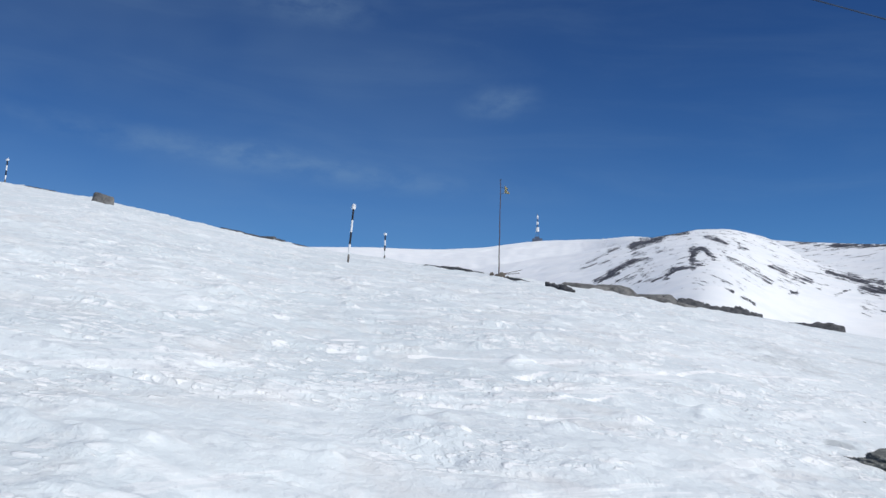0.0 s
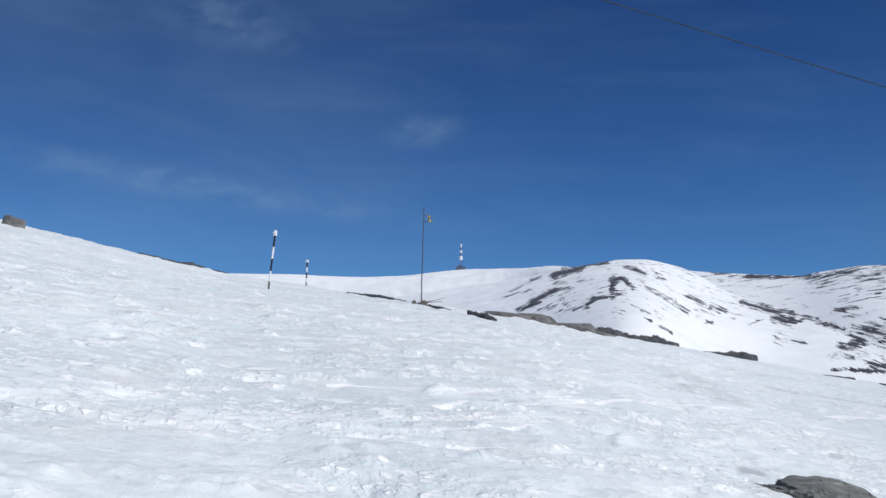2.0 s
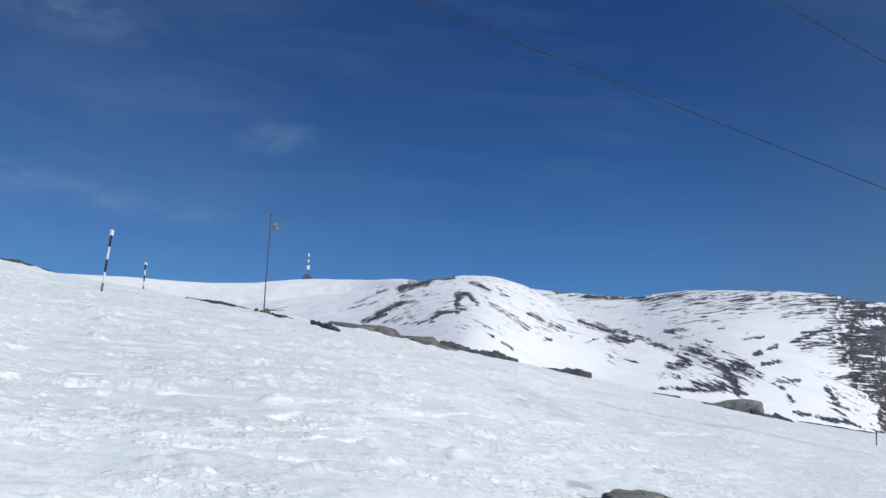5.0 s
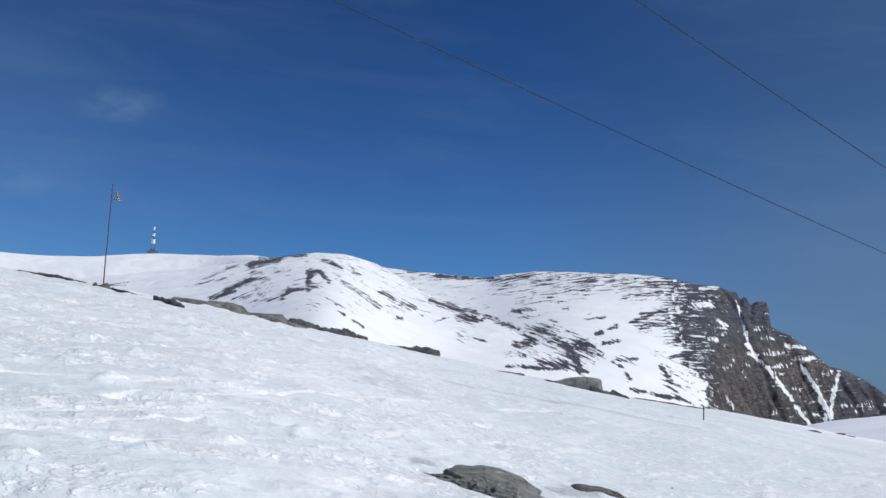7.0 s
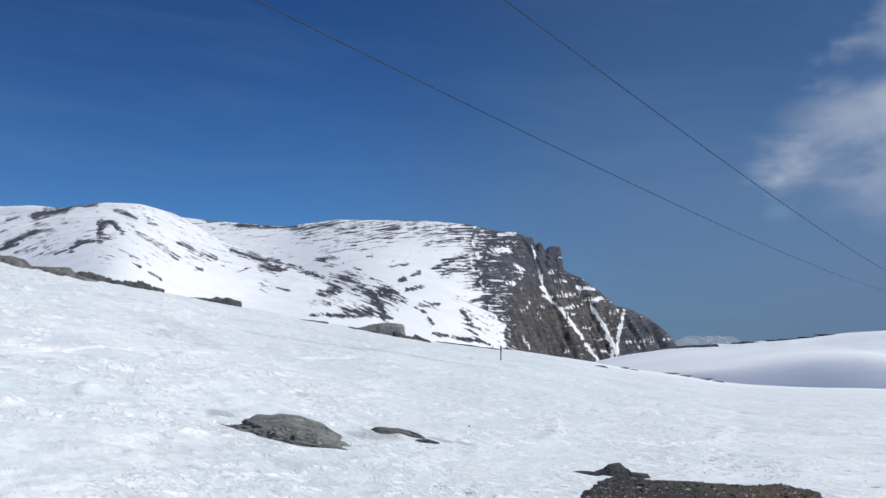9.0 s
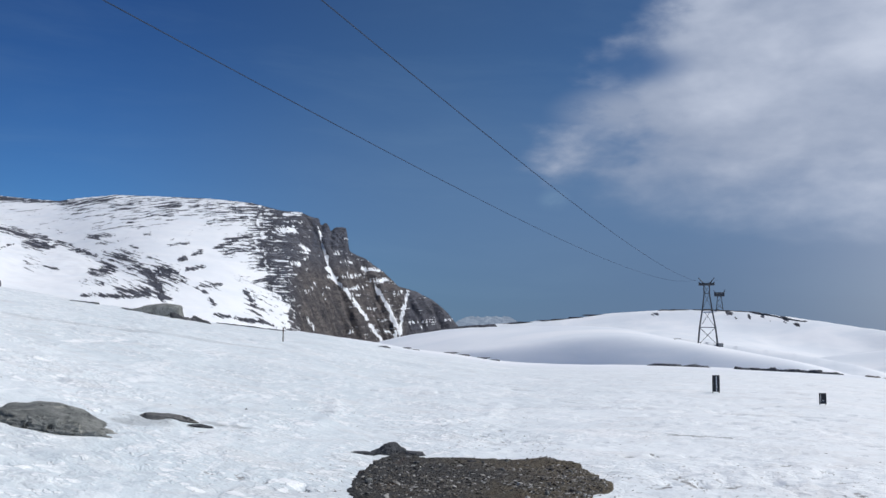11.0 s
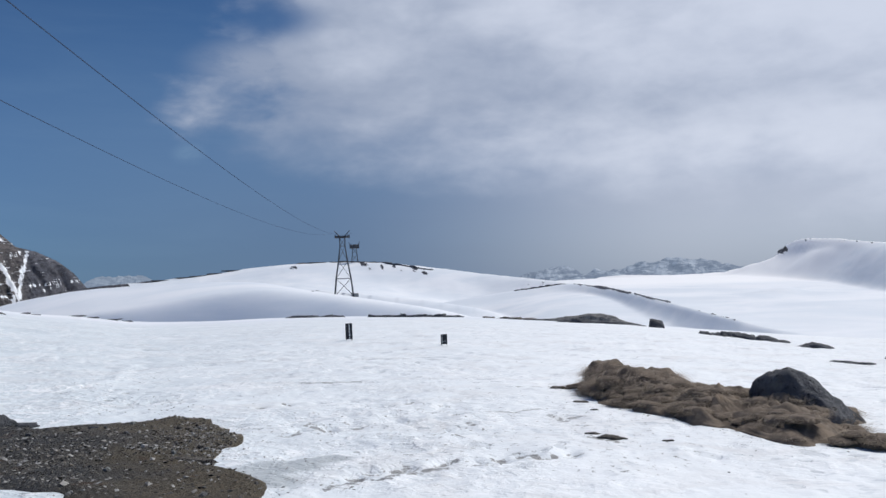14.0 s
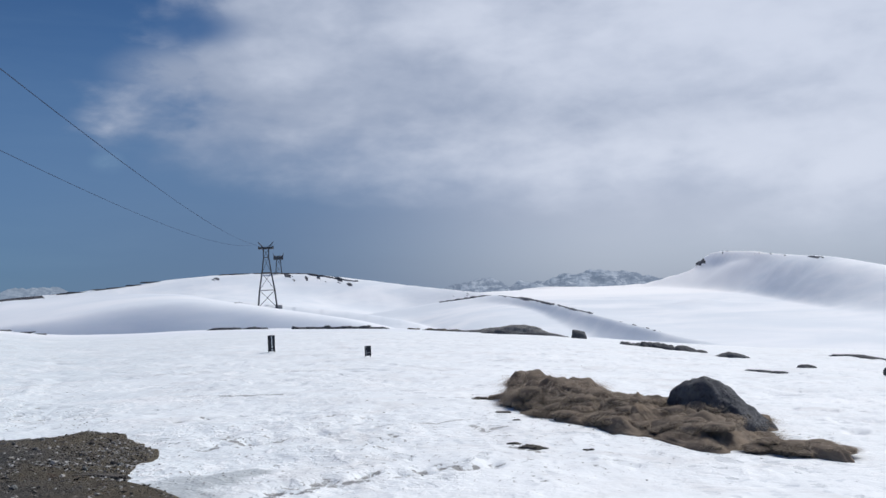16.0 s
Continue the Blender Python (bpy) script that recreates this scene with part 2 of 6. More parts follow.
    rough = n.mix(bare, (0.62, 0.62, 0.62, 1), (0.9, 0.9, 0.9, 1))
    finish(n, color, rough, height, 0.8, 0.14)
    return m


SNOW = snow_and_rock()

# ---- lie of the land ----
# each ridge: bearing in degrees, distance in metres, height of the crest above the eye in degrees
NEAR_RIDGE = ((-180, 60, -3), (-120, 60, 1), (-70, 55, 8), (-40, 52, 9.6), (-23.4, 48, 9.02), (-17.4, 46, 8.4), (-11, 43, 7.22), (-6.6, 42, 6.4), (-3.5, 43, 6.05), (-1.5, 43, 5.85),
              (1.2, 40, 5.5), (5.5, 36, 4.95), (10.8, 35, 4.3), (15.4, 36, 3.5), (20.4, 40, 2.75), (24.9, 46, 1.9), (29.1, 48, 1.12), (33.8, 50, 0.4),
              (36, 52, -0.05), (40.6, 58, -0.6), (44.2, 66, -1.05), (47.8, 77, -1.72), (51, 82, -2.1), (52.4, 84, -2.36), (53.9, 86, -2.6), (57.9, 90, -2.68), (63.4, 92, -2.68), (72.2, 92, -3.02),
              (83, 82, -3.85), (86, 90, -4.2), (94, 110, -5.0), (105, 120, -5.5), (140, 90, -6), (180, 60, -3))
DOME = ((40, 240, -4), (45.5, 240, -1.35), (48, 238, -0.82), (50.6, 234, -0.47), (54, 225, -0.36), (58, 214, -0.33), (60.5, 207, -0.47), (62.3, 203, -0.86), (64, 199, -1.2), (67, 194, -1.75), (71, 190, -2.5), (75, 186, -3.6))
DOME_EDGE = ((44, 178, -3.6), (50, 172, -2.12), (51, 168, -1.97), (52.4, 165, -1.82), (53.9, 163, -1.62), (55.4, 161.5, -1.38), (57, 160, -1.15), (58.6, 158, -0.99), (60.2, 156.5, -0.92), (61.8, 155, -0.96), (63.5, 154, -1.22), (65.1, 152, -1.5), (66.8, 151, -1.77), (68.5, 150, -2.05), (70.2, 149, -2.35), (72, 148, -2.9), (76, 146, -4.2))
SHELF = ((58, 345, -3.0), (61, 342, -1.3), (63.5, 336, -1.05), (65.5, 330, -1.32), (70.2, 316, -1.93), (73.6, 300, -2.6), (80, 280, -5))
PLATEAU = ((44, 600, -3), (49, 600, -0.6), (51, 600, -0.33), (54.6, 600, -0.12), (57.8, 600, 0.15), (59.8, 600, 0.42), (62.9, 600, 0.57), (66, 600, 0.58), (68.1, 590, 0.42),
           (70.4, 580, 0.05), (73.7, 560, -0.46), (76, 540, -0.78), (79.1, 500, -1.2), (83, 460, -3), (95, 400, -6))
SPUR = ((50, 430, -6), (62, 430, -3.2), (70, 440, -2.3), (75, 455, -1.6), (79.1, 450, -1.2), (82.4, 300, -1.9), (87.2, 165, -3.36), (90.1, 125, -4.2), (94.3, 100, -4.98), (98, 95, -6.5), (104, 95, -9))
RIGHT_HILL = ((78, 620, -3), (80.4, 620, -0.92), (82.1, 620, -0.85), (85, 620, -0.98), (88, 610, -1.14), (89, 600, -0.8), (89.9, 590, -0.4), (90.8, 575, 0.0), (91.1, 570, 0.6),
              (92.1, 550, 0.9), (93.9, 500, 0.78), (95.7, 430, 0.52), (98.2, 370, 0.28), (101, 330, -0.35), (106, 300, -1.2), (115, 280, -3))
MAST_RIDGE = ((-90, 2000, 2), (-40, 2400, 5), (-20, 2450, 6.0), (-5.9, 2500, 6.36), (-2.2, 2500, 6.48), (1.2, 2500, 6.42), (4.6, 2500, 6.6), (6, 2500, 6.86), (7.7, 2500, 7.06),
              (10.8, 2400, 7.17), (13.8, 2000, 7.38), (17, 1800, 7.0), (24, 1800, 4), (40, 1800, 0))
PEAK = ((-6, 1500, 3.0), (0, 1420, 4.6), (5, 1340, 5.55), (8, 1290, 6.05), (10, 1250, 6.35), (12.8, 1190, 6.85), (15.4, 1140, 7.45), (16.5, 1120, 7.58), (17.4, 1100, 7.72), (18.9, 1100, 7.75), (19.9, 1110, 7.53), (21.1, 1130, 7.18),
        (22.1, 1110, 6.6), (23.1, 1080, 6.0), (24.3, 1040, 5.45), (26.3, 960, 4.86), (28.4, 860, 4.2), (30.3, 790, 3.5), (32.4, 740, 3.12), (33.6, 715, 2.75), (34.6, 700, 2.2), (36, 680, 0.9), (40, 640, -2))
HILL_FLANK = ((16, 1330, 3), (20, 1270, 6.9), (21, 1250, 7.1), (22.2, 1230, 6.97), (23.1, 1215, 6.9), (25.5, 1160, 6.76), (27.6, 1110, 6.68), (28.4, 1095, 6.86), (30.6, 1055, 7.17), (34, 1020, 7.15), (36, 1005, 7.12), (38.3, 995, 6.93))
HILL_CRAGS = ((40.1, 990, 6.5), (41.18, 990, 6.45), (41.86, 990, 6.16), (42.33, 990, 6.1), (42.42, 990, 5.6), (42.48, 990, 5.55), (42.53, 990, 5.85), (42.87, 990, 5.78), (42.97, 990, 5.3), (43.05, 990, 5.3), (43.14, 992, 5.5),
              (43.38, 994, 5.58), (43.89, 998, 5.58), (44.0, 1000, 5.3), (44.1, 1000, 4.15), (45.19, 1010, 3.6), (46.2, 1015, 2.9), (47.07, 1020, 2.04), (48.1, 1025, 1.75), (49.1, 1030, 1.24), (50.0, 1035, 0.5), (50.6, 1040, -0.25), (52, 1045, -2.5), (60, 1060, -5))
CLIFF_HILL = HILL_FLANK + HILL_CRAGS


BEARINGS = np.arange(-200.0, 200.0, 0.1)


@functools.lru_cache(None)
def crest_rows(table, soft):
    """Distance and height angle of a ridge over all bearings, rounded over soft degrees."""
    t = np.array(table, float)
    wrap = (BEARINGS + 180.0) % 360.0 - 180.0
    whole = t[0][0] < -170
    d = np.interp(wrap, t[:, 0], t[:, 1])
    e = np.interp(wrap, t[:, 0], t[:, 2], left=None if whole else -25.0, right=None if whole else -25.0)
    out = []
    for values, s in ((d, max(soft, 1.0)), (e, soft)):
        k = np.exp(-0.5 * (np.arange(-120, 121) * 0.1 / s) ** 2)
        out.append(np.convolve(values, k / k.sum(), "same"))
    return out


def crest(table, az, soft):
    d, e = (np.interp(az, BEARINGS, row) for row in crest_rows(table, soft))
    return d, EYE + d * np.tan(np.radians(e))


def waves(x, y, size, seed, octaves=4, gain=0.5):
    """Smooth value noise over the plan, between -1 and 1."""
    out, amp, total = np.zeros_like(x), 1.0, 0.0
    for o in range(octaves):
        f = 2.0 ** o / size
        u, v = x * f + 17.3 * seed + 5.1 * o, y * f - 9.7 * seed + 3.3 * o
        iu, iv = np.floor(u).astype(np.int64), np.floor(v).astype(np.int64)
        fu, fv = u - iu, v - iv
        fu, fv = fu * fu * (3 - 2 * fu), fv * fv * (3 - 2 * fv)

        def dot(a, b):
            h = (a * 374761393 + b * 668265263 + (seed * 7919 + o) * 2147483) & 0x7FFFFFFF
            h = ((h ^ (h >> 13)) * 1274126177) & 0x7FFFFFFF
            return (h ^ (h >> 16)) % 65536 / 32768.0 - 1.0

        top = dot(iu, iv) * (1 - fu) + dot(iu + 1, iv) * fu
        bottom = dot(iu, iv + 1) * (1 - fu) + dot(iu + 1, iv + 1) * fu
        out += amp * (top * (1 - fv) + bottom * fv)
        total += amp
        amp *= gain
    return out / total


def smooth_max(a, b, k):
    h = np.clip(0.5 + 0.5 * (a - b) / k, 0, 1)
    return b * (1 - h) + a * h + k * h * (1 - h)


# trails of footprints: from bearing, distance to bearing, distance, number of prints
TRAILS = ((66.0, 7.65, 72.2, 8.2, 12), (72.2, 8.2, 79.5, 8.5, 9), (35.2, 19.7, 38.2, 20.4, 5), (42.6, 20.4, 46.6, 21.9, 5), (48.7, 21.9, 50.4, 22.3, 3), (51.2, 15.8, 54.2, 14.5, 5),
          (52.6, 14.1, 55.2, 12.2, 5), (55.2, 13.7, 56.8, 13.4, 3), (37.0, 8.7, 43.5, 8.8, 5), (63.3, 10.1, 67.3, 10.5, 5), (70.0, 12.3, 72.9, 9.9, 6), (61.0, 12.0, 66.0, 12.6, 6))
# wind-blown edges of ski tracks and pale streaks along the slope: from, to, half width in metres
SKI_EDGES = ((42.8, 13.0, 43.9, 15.0, 0.14), (43.9, 15.0, 43.9, 17.2, 0.14), (46.8, 14.92, 50.1, 15.42, 0.12), (50.1, 15.42, 52.9, 16.9, 0.14), (52.9, 16.9, 53.4, 21.2, 0.16))
PALE_STREAKS = ((6.6, 10.11, 11.2, 10.89, 0.039), (11.2, 10.89, 16.4, 13.01, 0.044), (16.4, 13.01, 21.1, 15.28, 0.055), (21.1, 15.28, 24.6, 17.51, 0.066), (7.8, 11.16, 10.4, 12.11, 0.066), (0.3, 10.73, 3.5, 10.98, 0.055),
                (28.7, 20.06, 31.8, 23.97, 0.088), (6.1, 8.52, 13.3, 9.67, 0.028), (7.4, 8.16, 10.7, 8.28, 0.028), (46.8, 14.92, 50.1, 15.42, 0.055), (59.0, 14.6, 62.0, 14.6, 0.066), (-6.0, 11.2, -2.5, 11.5, 0.055))


def line_gap(x, y, a0, r0, a1, r1):
    """Distance in the plan from the line between two places."""
    p, q = bearing(a0, r0), bearing(a1, r1)
    dx, dy = q.x - p.x, q.y - p.y
    t = np.clip(((x - p.x) * dx + (y - p.y) * dy) / (dx * dx + dy * dy), 0, 1)
    return np.hypot(x - p.x - t * dx, y - p.y - t * dy)


def print_offset(x, y, px, py):
    """How far places lie from a print, lengthways and sideways."""
    size = math.hypot(px, py)
    return ((x - px) * px + (y - py) * py) / size, ((x - px) * py - (y - py) * px) / size


@functools.lru_cache(None)
def footprints():
    rng = random.Random(23)
    out = []
    for a0, r0, a1, r1, count in TRAILS:
        p, q = bearing(a0, r0), bearing(a1, r1)
        for k in range(count):
            f = (k + 0.5) / count
            side = 0.09 if k % 2 else -0.09
            out.append((p.x + (q.x - p.x) * f + side + rng.gauss(0, 0.06), p.y + (q.y - p.y) * f - side + rng.gauss(0, 0.06)))
    return out


def land(x, y):
    """Height of the ground at plan places x, y (arrays)."""
    r = np.hypot(x, y)
    az = np.degrees(np.arctan2(x, y))
    big = waves(x, y, 220.0, 3)
    mid = waves(x, y, 40.0, 5)
    # the near snowfield rises to its crest and rolls over behind it
    d, z = crest(NEAR_RIDGE, az, 1.2)
    u = np.clip(r / d, 0, 1)
    w = np.clip(z / 3.0 + 0.5, 0, 1)
    w = w * w * (3 - 2 * w)
    near = z * (w * (1 - (1 - u) ** 1.07) + (1 - w) * u ** 1.4)
    over = np.maximum(r - d, 0)
    near = near - over * 0.16 * over / (over + 14.0)
    close = np.clip(1.6 - r / 60.0, 0, 1)
    cups = waves(x * 0.6, y, 0.34, 12, 3) * (0.48 + 0.4 * np.clip((46 - az) / 30, 0, 1))
    pits = np.clip(waves(x, y, 0.4, 14, 2) - 0.22, 0, 1) * np.clip(waves(x, y, 5.0, 15, 2) + 0.1, 0, 1)
    near = near + waves(x, y, 6.0, 11, 3) * 0.07 * np.clip(r / 8, 0, 1) + close * (waves(x, y, 1.3, 13, 2) * 0.035 + cups * np.abs(cups) * 0.2 - pits * 0.18)
    # trampled, refrozen snow between the bare patch and the mound
    mess = np.exp(-((az - 69.0) / 6.5) ** 2 - ((r - 10.4) / 1.7) ** 2)
    lumps = waves(x, y, 0.55, 41, 3, 0.6)
    near = near + mess * (0.09 * lumps - 0.07 * np.clip(-lumps - 0.15, 0, 1))
    # melted-out footprints and the raised edges of old ski tracks
    for px, py in footprints():
        away, aside = print_offset(x, y, px, py)
        near = near - 0.035 * np.exp(-((aside / 0.075) ** 2 + (away / 0.10) ** 2))
    for a0, r0, a1, r1, wide in SKI_EDGES:
        near = near + 0.03 * np.exp(-(line_gap(x, y, a0, r0, a1, r1) / wide) ** 2)
    out = np.maximum(near, -30 - 0.05 * r)

    def ridge(table, soft, broad, front, back, curve, rough, k):
        d, z = crest(table, az, soft)
        z_broad = crest(table, az, broad)[1]
        gap = d - r
        w = np.clip(gap / (0.14 * d), 0, 1)
        z = z * (1 - w) + z_broad * w
        round_off = np.hypot(gap, 0.01 * d) - 0.01 * d
        f = round_off * np.where(gap > 0, front * (curve + (1 - curve) * np.exp(-np.maximum(gap, 0) / (0.12 * d))), back)
        fade = np.clip(np.abs(gap) / (0.06 * d), 0.16, 1.0)
        return smooth_max(z - f + rough * fade * (0.7 * big + 0.5 * mid), out, k)

    def bank(table, soft, gentle, steep, width, back, wave):
        """A hill with a gentle crown and a steeper bank in front of it; steep and width go by the bearing."""
        d, z = crest(table, az, soft)
        gap = d - r
        over_edge = np.logaddexp(0.0, np.clip((gap - np.interp(az, *width) - 2.5 * wave * mid) / 5.0, -40, 40)) * 5.0
        round_off = np.hypot(gap, 3.0) - 3.0
        front = gentle * round_off + (np.interp(az, *steep) - gentle) * over_edge
        w = np.clip(gap / 16.0, 0, 1)
        w = w * w * (3 - 2 * w)
        z = z * (1 - w) + crest(table, az, 3.0)[1] * w
        return z - np.where(gap > 0, front, back * round_off) + wave * np.clip(np.abs(gap) / 40.0, 0.1, 1.0) * mid

    # the snow dome: a tilted crown that ends in a steep drift bank
    d, z = crest(DOME, az, 0.6)
    d_edge, z_edge = crest(DOME_EDGE, az, 0.8)
    f = np.clip((r - d_edge) / (d - d_edge), 0, 1)
    drop = np.logaddexp(0.0, np.clip((d_edge - r + 1.5 * mid) / 0.9, -40, 40)) * 0.9
    dome = z_edge + (z - z_edge) * f * (1.35 - 0.35 * f) - 1.5 * drop - 0.06 * np.maximum(r - d, 0) + 0.25 * mid * (1 - f)
    shelf = bank(SHELF, 0.6, 0.10, ((60, 64, 72, 80), (0.6, 0.55, 0.42, 0.3)), ((60, 64, 70, 80), (0, 2, 8, 10)), 0.05, 0.6)
    out = smooth_max(dome, smooth_max(shelf, out, 1.0), 1.0)
    out = ridge(SPUR, 0.5, 1.0, 0.23, 0.10, 0.35, 0.3, 0.6)
    top = bank(PLATEAU, 0.5, 0.28, ((49, 60, 66, 80), (0.07, 0.06, 0.05, 0.06)), ((49, 58, 66, 72, 80), (20, 30, 45, 60, 50)), 0.06, 3.2)
    out = smooth_max(top, out, 1.5)
    # the snow basin and the hill beyond it
    basin = -13.0 + 0.0095 * (np.minimum(r, 620.0) - 200.0) + 0.8 * mid + 1.8 * np.exp(-((az - 90.9) / 1.3) ** 2 - ((r - 345.0) / 9.0) ** 2)
    basin = basin - 14.0 * np.clip((80.0 - az) / 9.0, 0, 1) ** 2 - 0.2 * np.maximum(r - 612.0, 0) - 14.0 * np.clip((az - 108.0) / 10.0, 0, 1)
    hill = bank(RIGHT_HILL, 0.25, 0.07, ((86, 102), (0.21, 0.25)), ((88, 98), (12, 18)), 0.10, 2.6)
    out = smooth_max(hill, smooth_max(basin, out, 1.0), 2.0)
    out = ridge(MAST_RIDGE, 0.6, 3.0, 0.22, 0.3, 0.9, 10.0, 4.0)
    out = ridge(PEAK, 0.3, 2.0, 0.22, 0.2, 0.85, 4.0, 6.0)
    crags = waves(x, y, 16.0, 51, 3, 0.6)
    out = out + 0.9 * crags * np.clip((r - 640.0) / 100.0, 0, 1) * np.clip((r + az * 22.0 - 900.0) / 200.0, 0, 1) * (az < 42) * (r < 1600)
    # the cliff hill: its snowy flank is easy, its far end drops in a rock face with ribs and gullies
    d, z = crest(CLIFF_HILL, az, 0.045)
    z_broad = crest(CLIFF_HILL, az, 1.2)[1]
    steep = np.clip((az - 40.3) / 3.6, 0, 1)
    steep = steep * steep * (3 - 2 * steep)
    turn = np.clip((az - 32.0) / 12.0, 0, 1)
    turn = turn * turn * (3 - 2 * turn)
    gap = d - r
    w = np.clip(gap / 90.0, 0, 1)
    z = z * (1 - w) + z_broad * w
    ribs = waves(az * 10.0 - 0.25 * gap, r * 0.02, 5.5, 21, 3, 0.55)
    step = waves(az * 14.0, z - gap * 0.5, 14.0, 25, 3, 0.5)
    f = (np.hypot(gap, 7.0) - 7.0) * np.where(gap > 0, 0.29 + 0.09 * turn + 0.26 * steep, 0.5)
    fade = np.clip(np.abs(gap) / 30.0, 0, 1)
    face = z - f + fade * ((1 - steep) * (3.5 * big + 1.2 * mid) + steep * (11.0 * ribs + 6.0 * step))
    return np.maximum(face, out)


def patches(az, el, spots):
    """How much rock shows: soft spots of (bearing, height, half length, half thickness, tilt in degrees, amount)."""
    out = np.zeros_like(az)
    for a, e, la, le, tilt, amount in spots:
        c, s = math.cos(radians(tilt)), math.sin(radians(tilt))
        u, v = (az - a) * c + (el - e) * s, (el - e) * c - (az - a) * s
        out = np.maximum(out, amount * np.clip(1.45 - 0.9 * np.sqrt((u / la) ** 2 + (v / le) ** 2), 0, 1))
    return out


# rock ribs on the flanks: from bearing, height to bearing, height, half thickness, amount
PEAK_ROCK = ((13.42, 6.77, 13.92, 6.97, 0.23, 0.90), (13.58, 6.88, 14.99, 7.23, 0.19, 0.90), (14.92, 7.22, 15.42, 7.45, 0.13, 0.85), (15.25, 7.44, 16.61, 7.58, 0.10, 0.90), (13.45, 6.27, 14.12, 6.37, 0.13, 0.60), (11.93, 6.46, 12.75, 6.74, 0.10, 0.70),
             (10.81, 5.79, 11.94, 6.36, 0.10, 0.55), (10.33, 5.43, 12.13, 5.93, 0.08, 0.60), (9.36, 5.21, 10.66, 5.51, 0.06, 0.40), (11.21, 4.70, 12.51, 5.21, 0.13, 0.85), (12.17, 5.19, 13.47, 5.93, 0.16, 0.80), (13.30, 5.92, 14.47, 6.08, 0.13, 0.60),
             (14.80, 6.40, 15.80, 6.66, 0.16, 0.50))
PEAK_LOW_ROCK = ((12.54, 4.70, 14.02, 5.11, 0.16, 0.50), (13.66, 5.60, 14.37, 4.96, 0.26, 0.50), (13.88, 4.67, 15.38, 4.94, 0.13, 0.60), (15.38, 4.94, 15.76, 5.43, 0.16, 0.75), (15.76, 5.43, 17.38, 5.67, 0.10, 0.85), (16.88, 5.58, 16.93, 6.50, 0.19, 0.85),
                 (16.83, 6.50, 17.51, 6.63, 0.13, 0.85), (17.51, 6.63, 18.05, 6.08, 0.13, 0.80), (17.72, 7.32, 18.87, 6.93, 0.13, 0.70), (18.55, 6.33, 19.43, 5.69, 0.16, 0.55), (19.20, 7.21, 19.74, 6.55, 0.10, 0.50))
SADDLE_ROCK = ((17.85, 7.28, 18.78, 6.96, 0.13, 0.75), (18.62, 6.28, 19.64, 5.63, 0.19, 0.55), (19.81, 5.47, 20.31, 5.41, 0.13, 0.70), (20.31, 5.31, 21.15, 4.66, 0.23, 0.55), (21.31, 5.57, 22.14, 5.12, 0.16, 0.65), (22.47, 4.93, 23.29, 4.71, 0.16, 0.70),
               (19.46, 6.64, 19.96, 6.58, 0.06, 0.70), (22.31, 4.09, 22.54, 4.03, 0.10, 0.80), (18.99, 4.20, 19.16, 4.11, 0.06, 0.80), (19.67, 3.79, 20.34, 3.40, 0.13, 0.60), (24.27, 5.23, 25.08, 4.91, 0.16, 0.80), (25.24, 5.08, 26.36, 4.61, 0.13, 0.70),
               (24.59, 3.91, 25.24, 4.19, 0.06, 0.70), (22.62, 6.93, 23.61, 6.88, 0.10, 0.75), (23.61, 6.71, 26.52, 6.58, 0.16, 0.50))
SPUR_ROCK = ((24.69, 5.10, 25.49, 4.85, 0.16, 0.60), (25.35, 4.84, 26.21, 4.62, 0.16, 0.80), (26.08, 4.28, 26.95, 4.15, 0.26, 0.80), (26.81, 3.98, 27.48, 4.16, 0.13, 0.70), (26.35, 4.79, 28.42, 4.12, 0.10, 0.70), (28.12, 4.21, 30.25, 3.30, 0.19, 0.62),
             (29.02, 3.91, 30.56, 3.08, 0.13, 0.80), (30.23, 3.78, 32.40, 3.24, 0.32, 0.60), (29.50, 2.81, 30.56, 2.89, 0.26, 0.75), (29.07, 2.10, 30.73, 2.18, 0.26, 0.50), (31.78, 3.17, 33.67, 2.38, 0.71, 0.62), (31.05, 1.70, 32.59, 1.61, 0.32, 0.75),
             (32.47, 2.85, 33.38, 1.39, 0.32, 0.90), (33.19, 3.02, 34.46, 2.38, 0.23, 0.70), (28.94, 1.43, 32.13, 1.38, 0.10, 0.80), (26.11, 3.21, 27.57, 3.02, 0.26, 0.45))
FLANK_ROCK = ((24.58, 6.67, 28.06, 6.71, 0.13, 0.80), (27.77, 6.51, 30.47, 6.94, 0.29, 0.62), (28.37, 5.97, 30.17, 6.61, 0.19, 0.45), (30.17, 6.52, 33.60, 6.14, 0.45, 0.50), (33.58, 7.06, 36.81, 6.50, 0.19, 0.45), (30.49, 5.79, 33.60, 5.98, 0.26, 0.45),
              (29.29, 5.30, 33.30, 5.55, 0.23, 0.42))
FLANK_LOW_ROCK = ((29.15, 4.72, 30.51, 4.88, 0.16, 0.62), (29.62, 4.35, 30.83, 4.51, 0.10, 0.50), (30.54, 3.95, 31.92, 4.14, 0.19, 0.50), (33.64, 4.31, 34.74, 4.59, 0.10, 0.60), (34.22, 3.47, 34.60, 3.70, 0.13, 0.90),
              (34.92, 3.81, 35.49, 3.98, 0.13, 0.80), (34.61, 2.94, 35.57, 3.15, 0.10, 0.80), (35.43, 2.06, 36.55, 2.07, 0.19, 0.60), (35.66, 1.73, 36.25, 0.91, 0.10, 0.75), (32.21, 4.96, 32.52, 4.97, 0.13, 0.50), (26.77, 5.43, 27.79, 5.69, 0.06, 0.50))
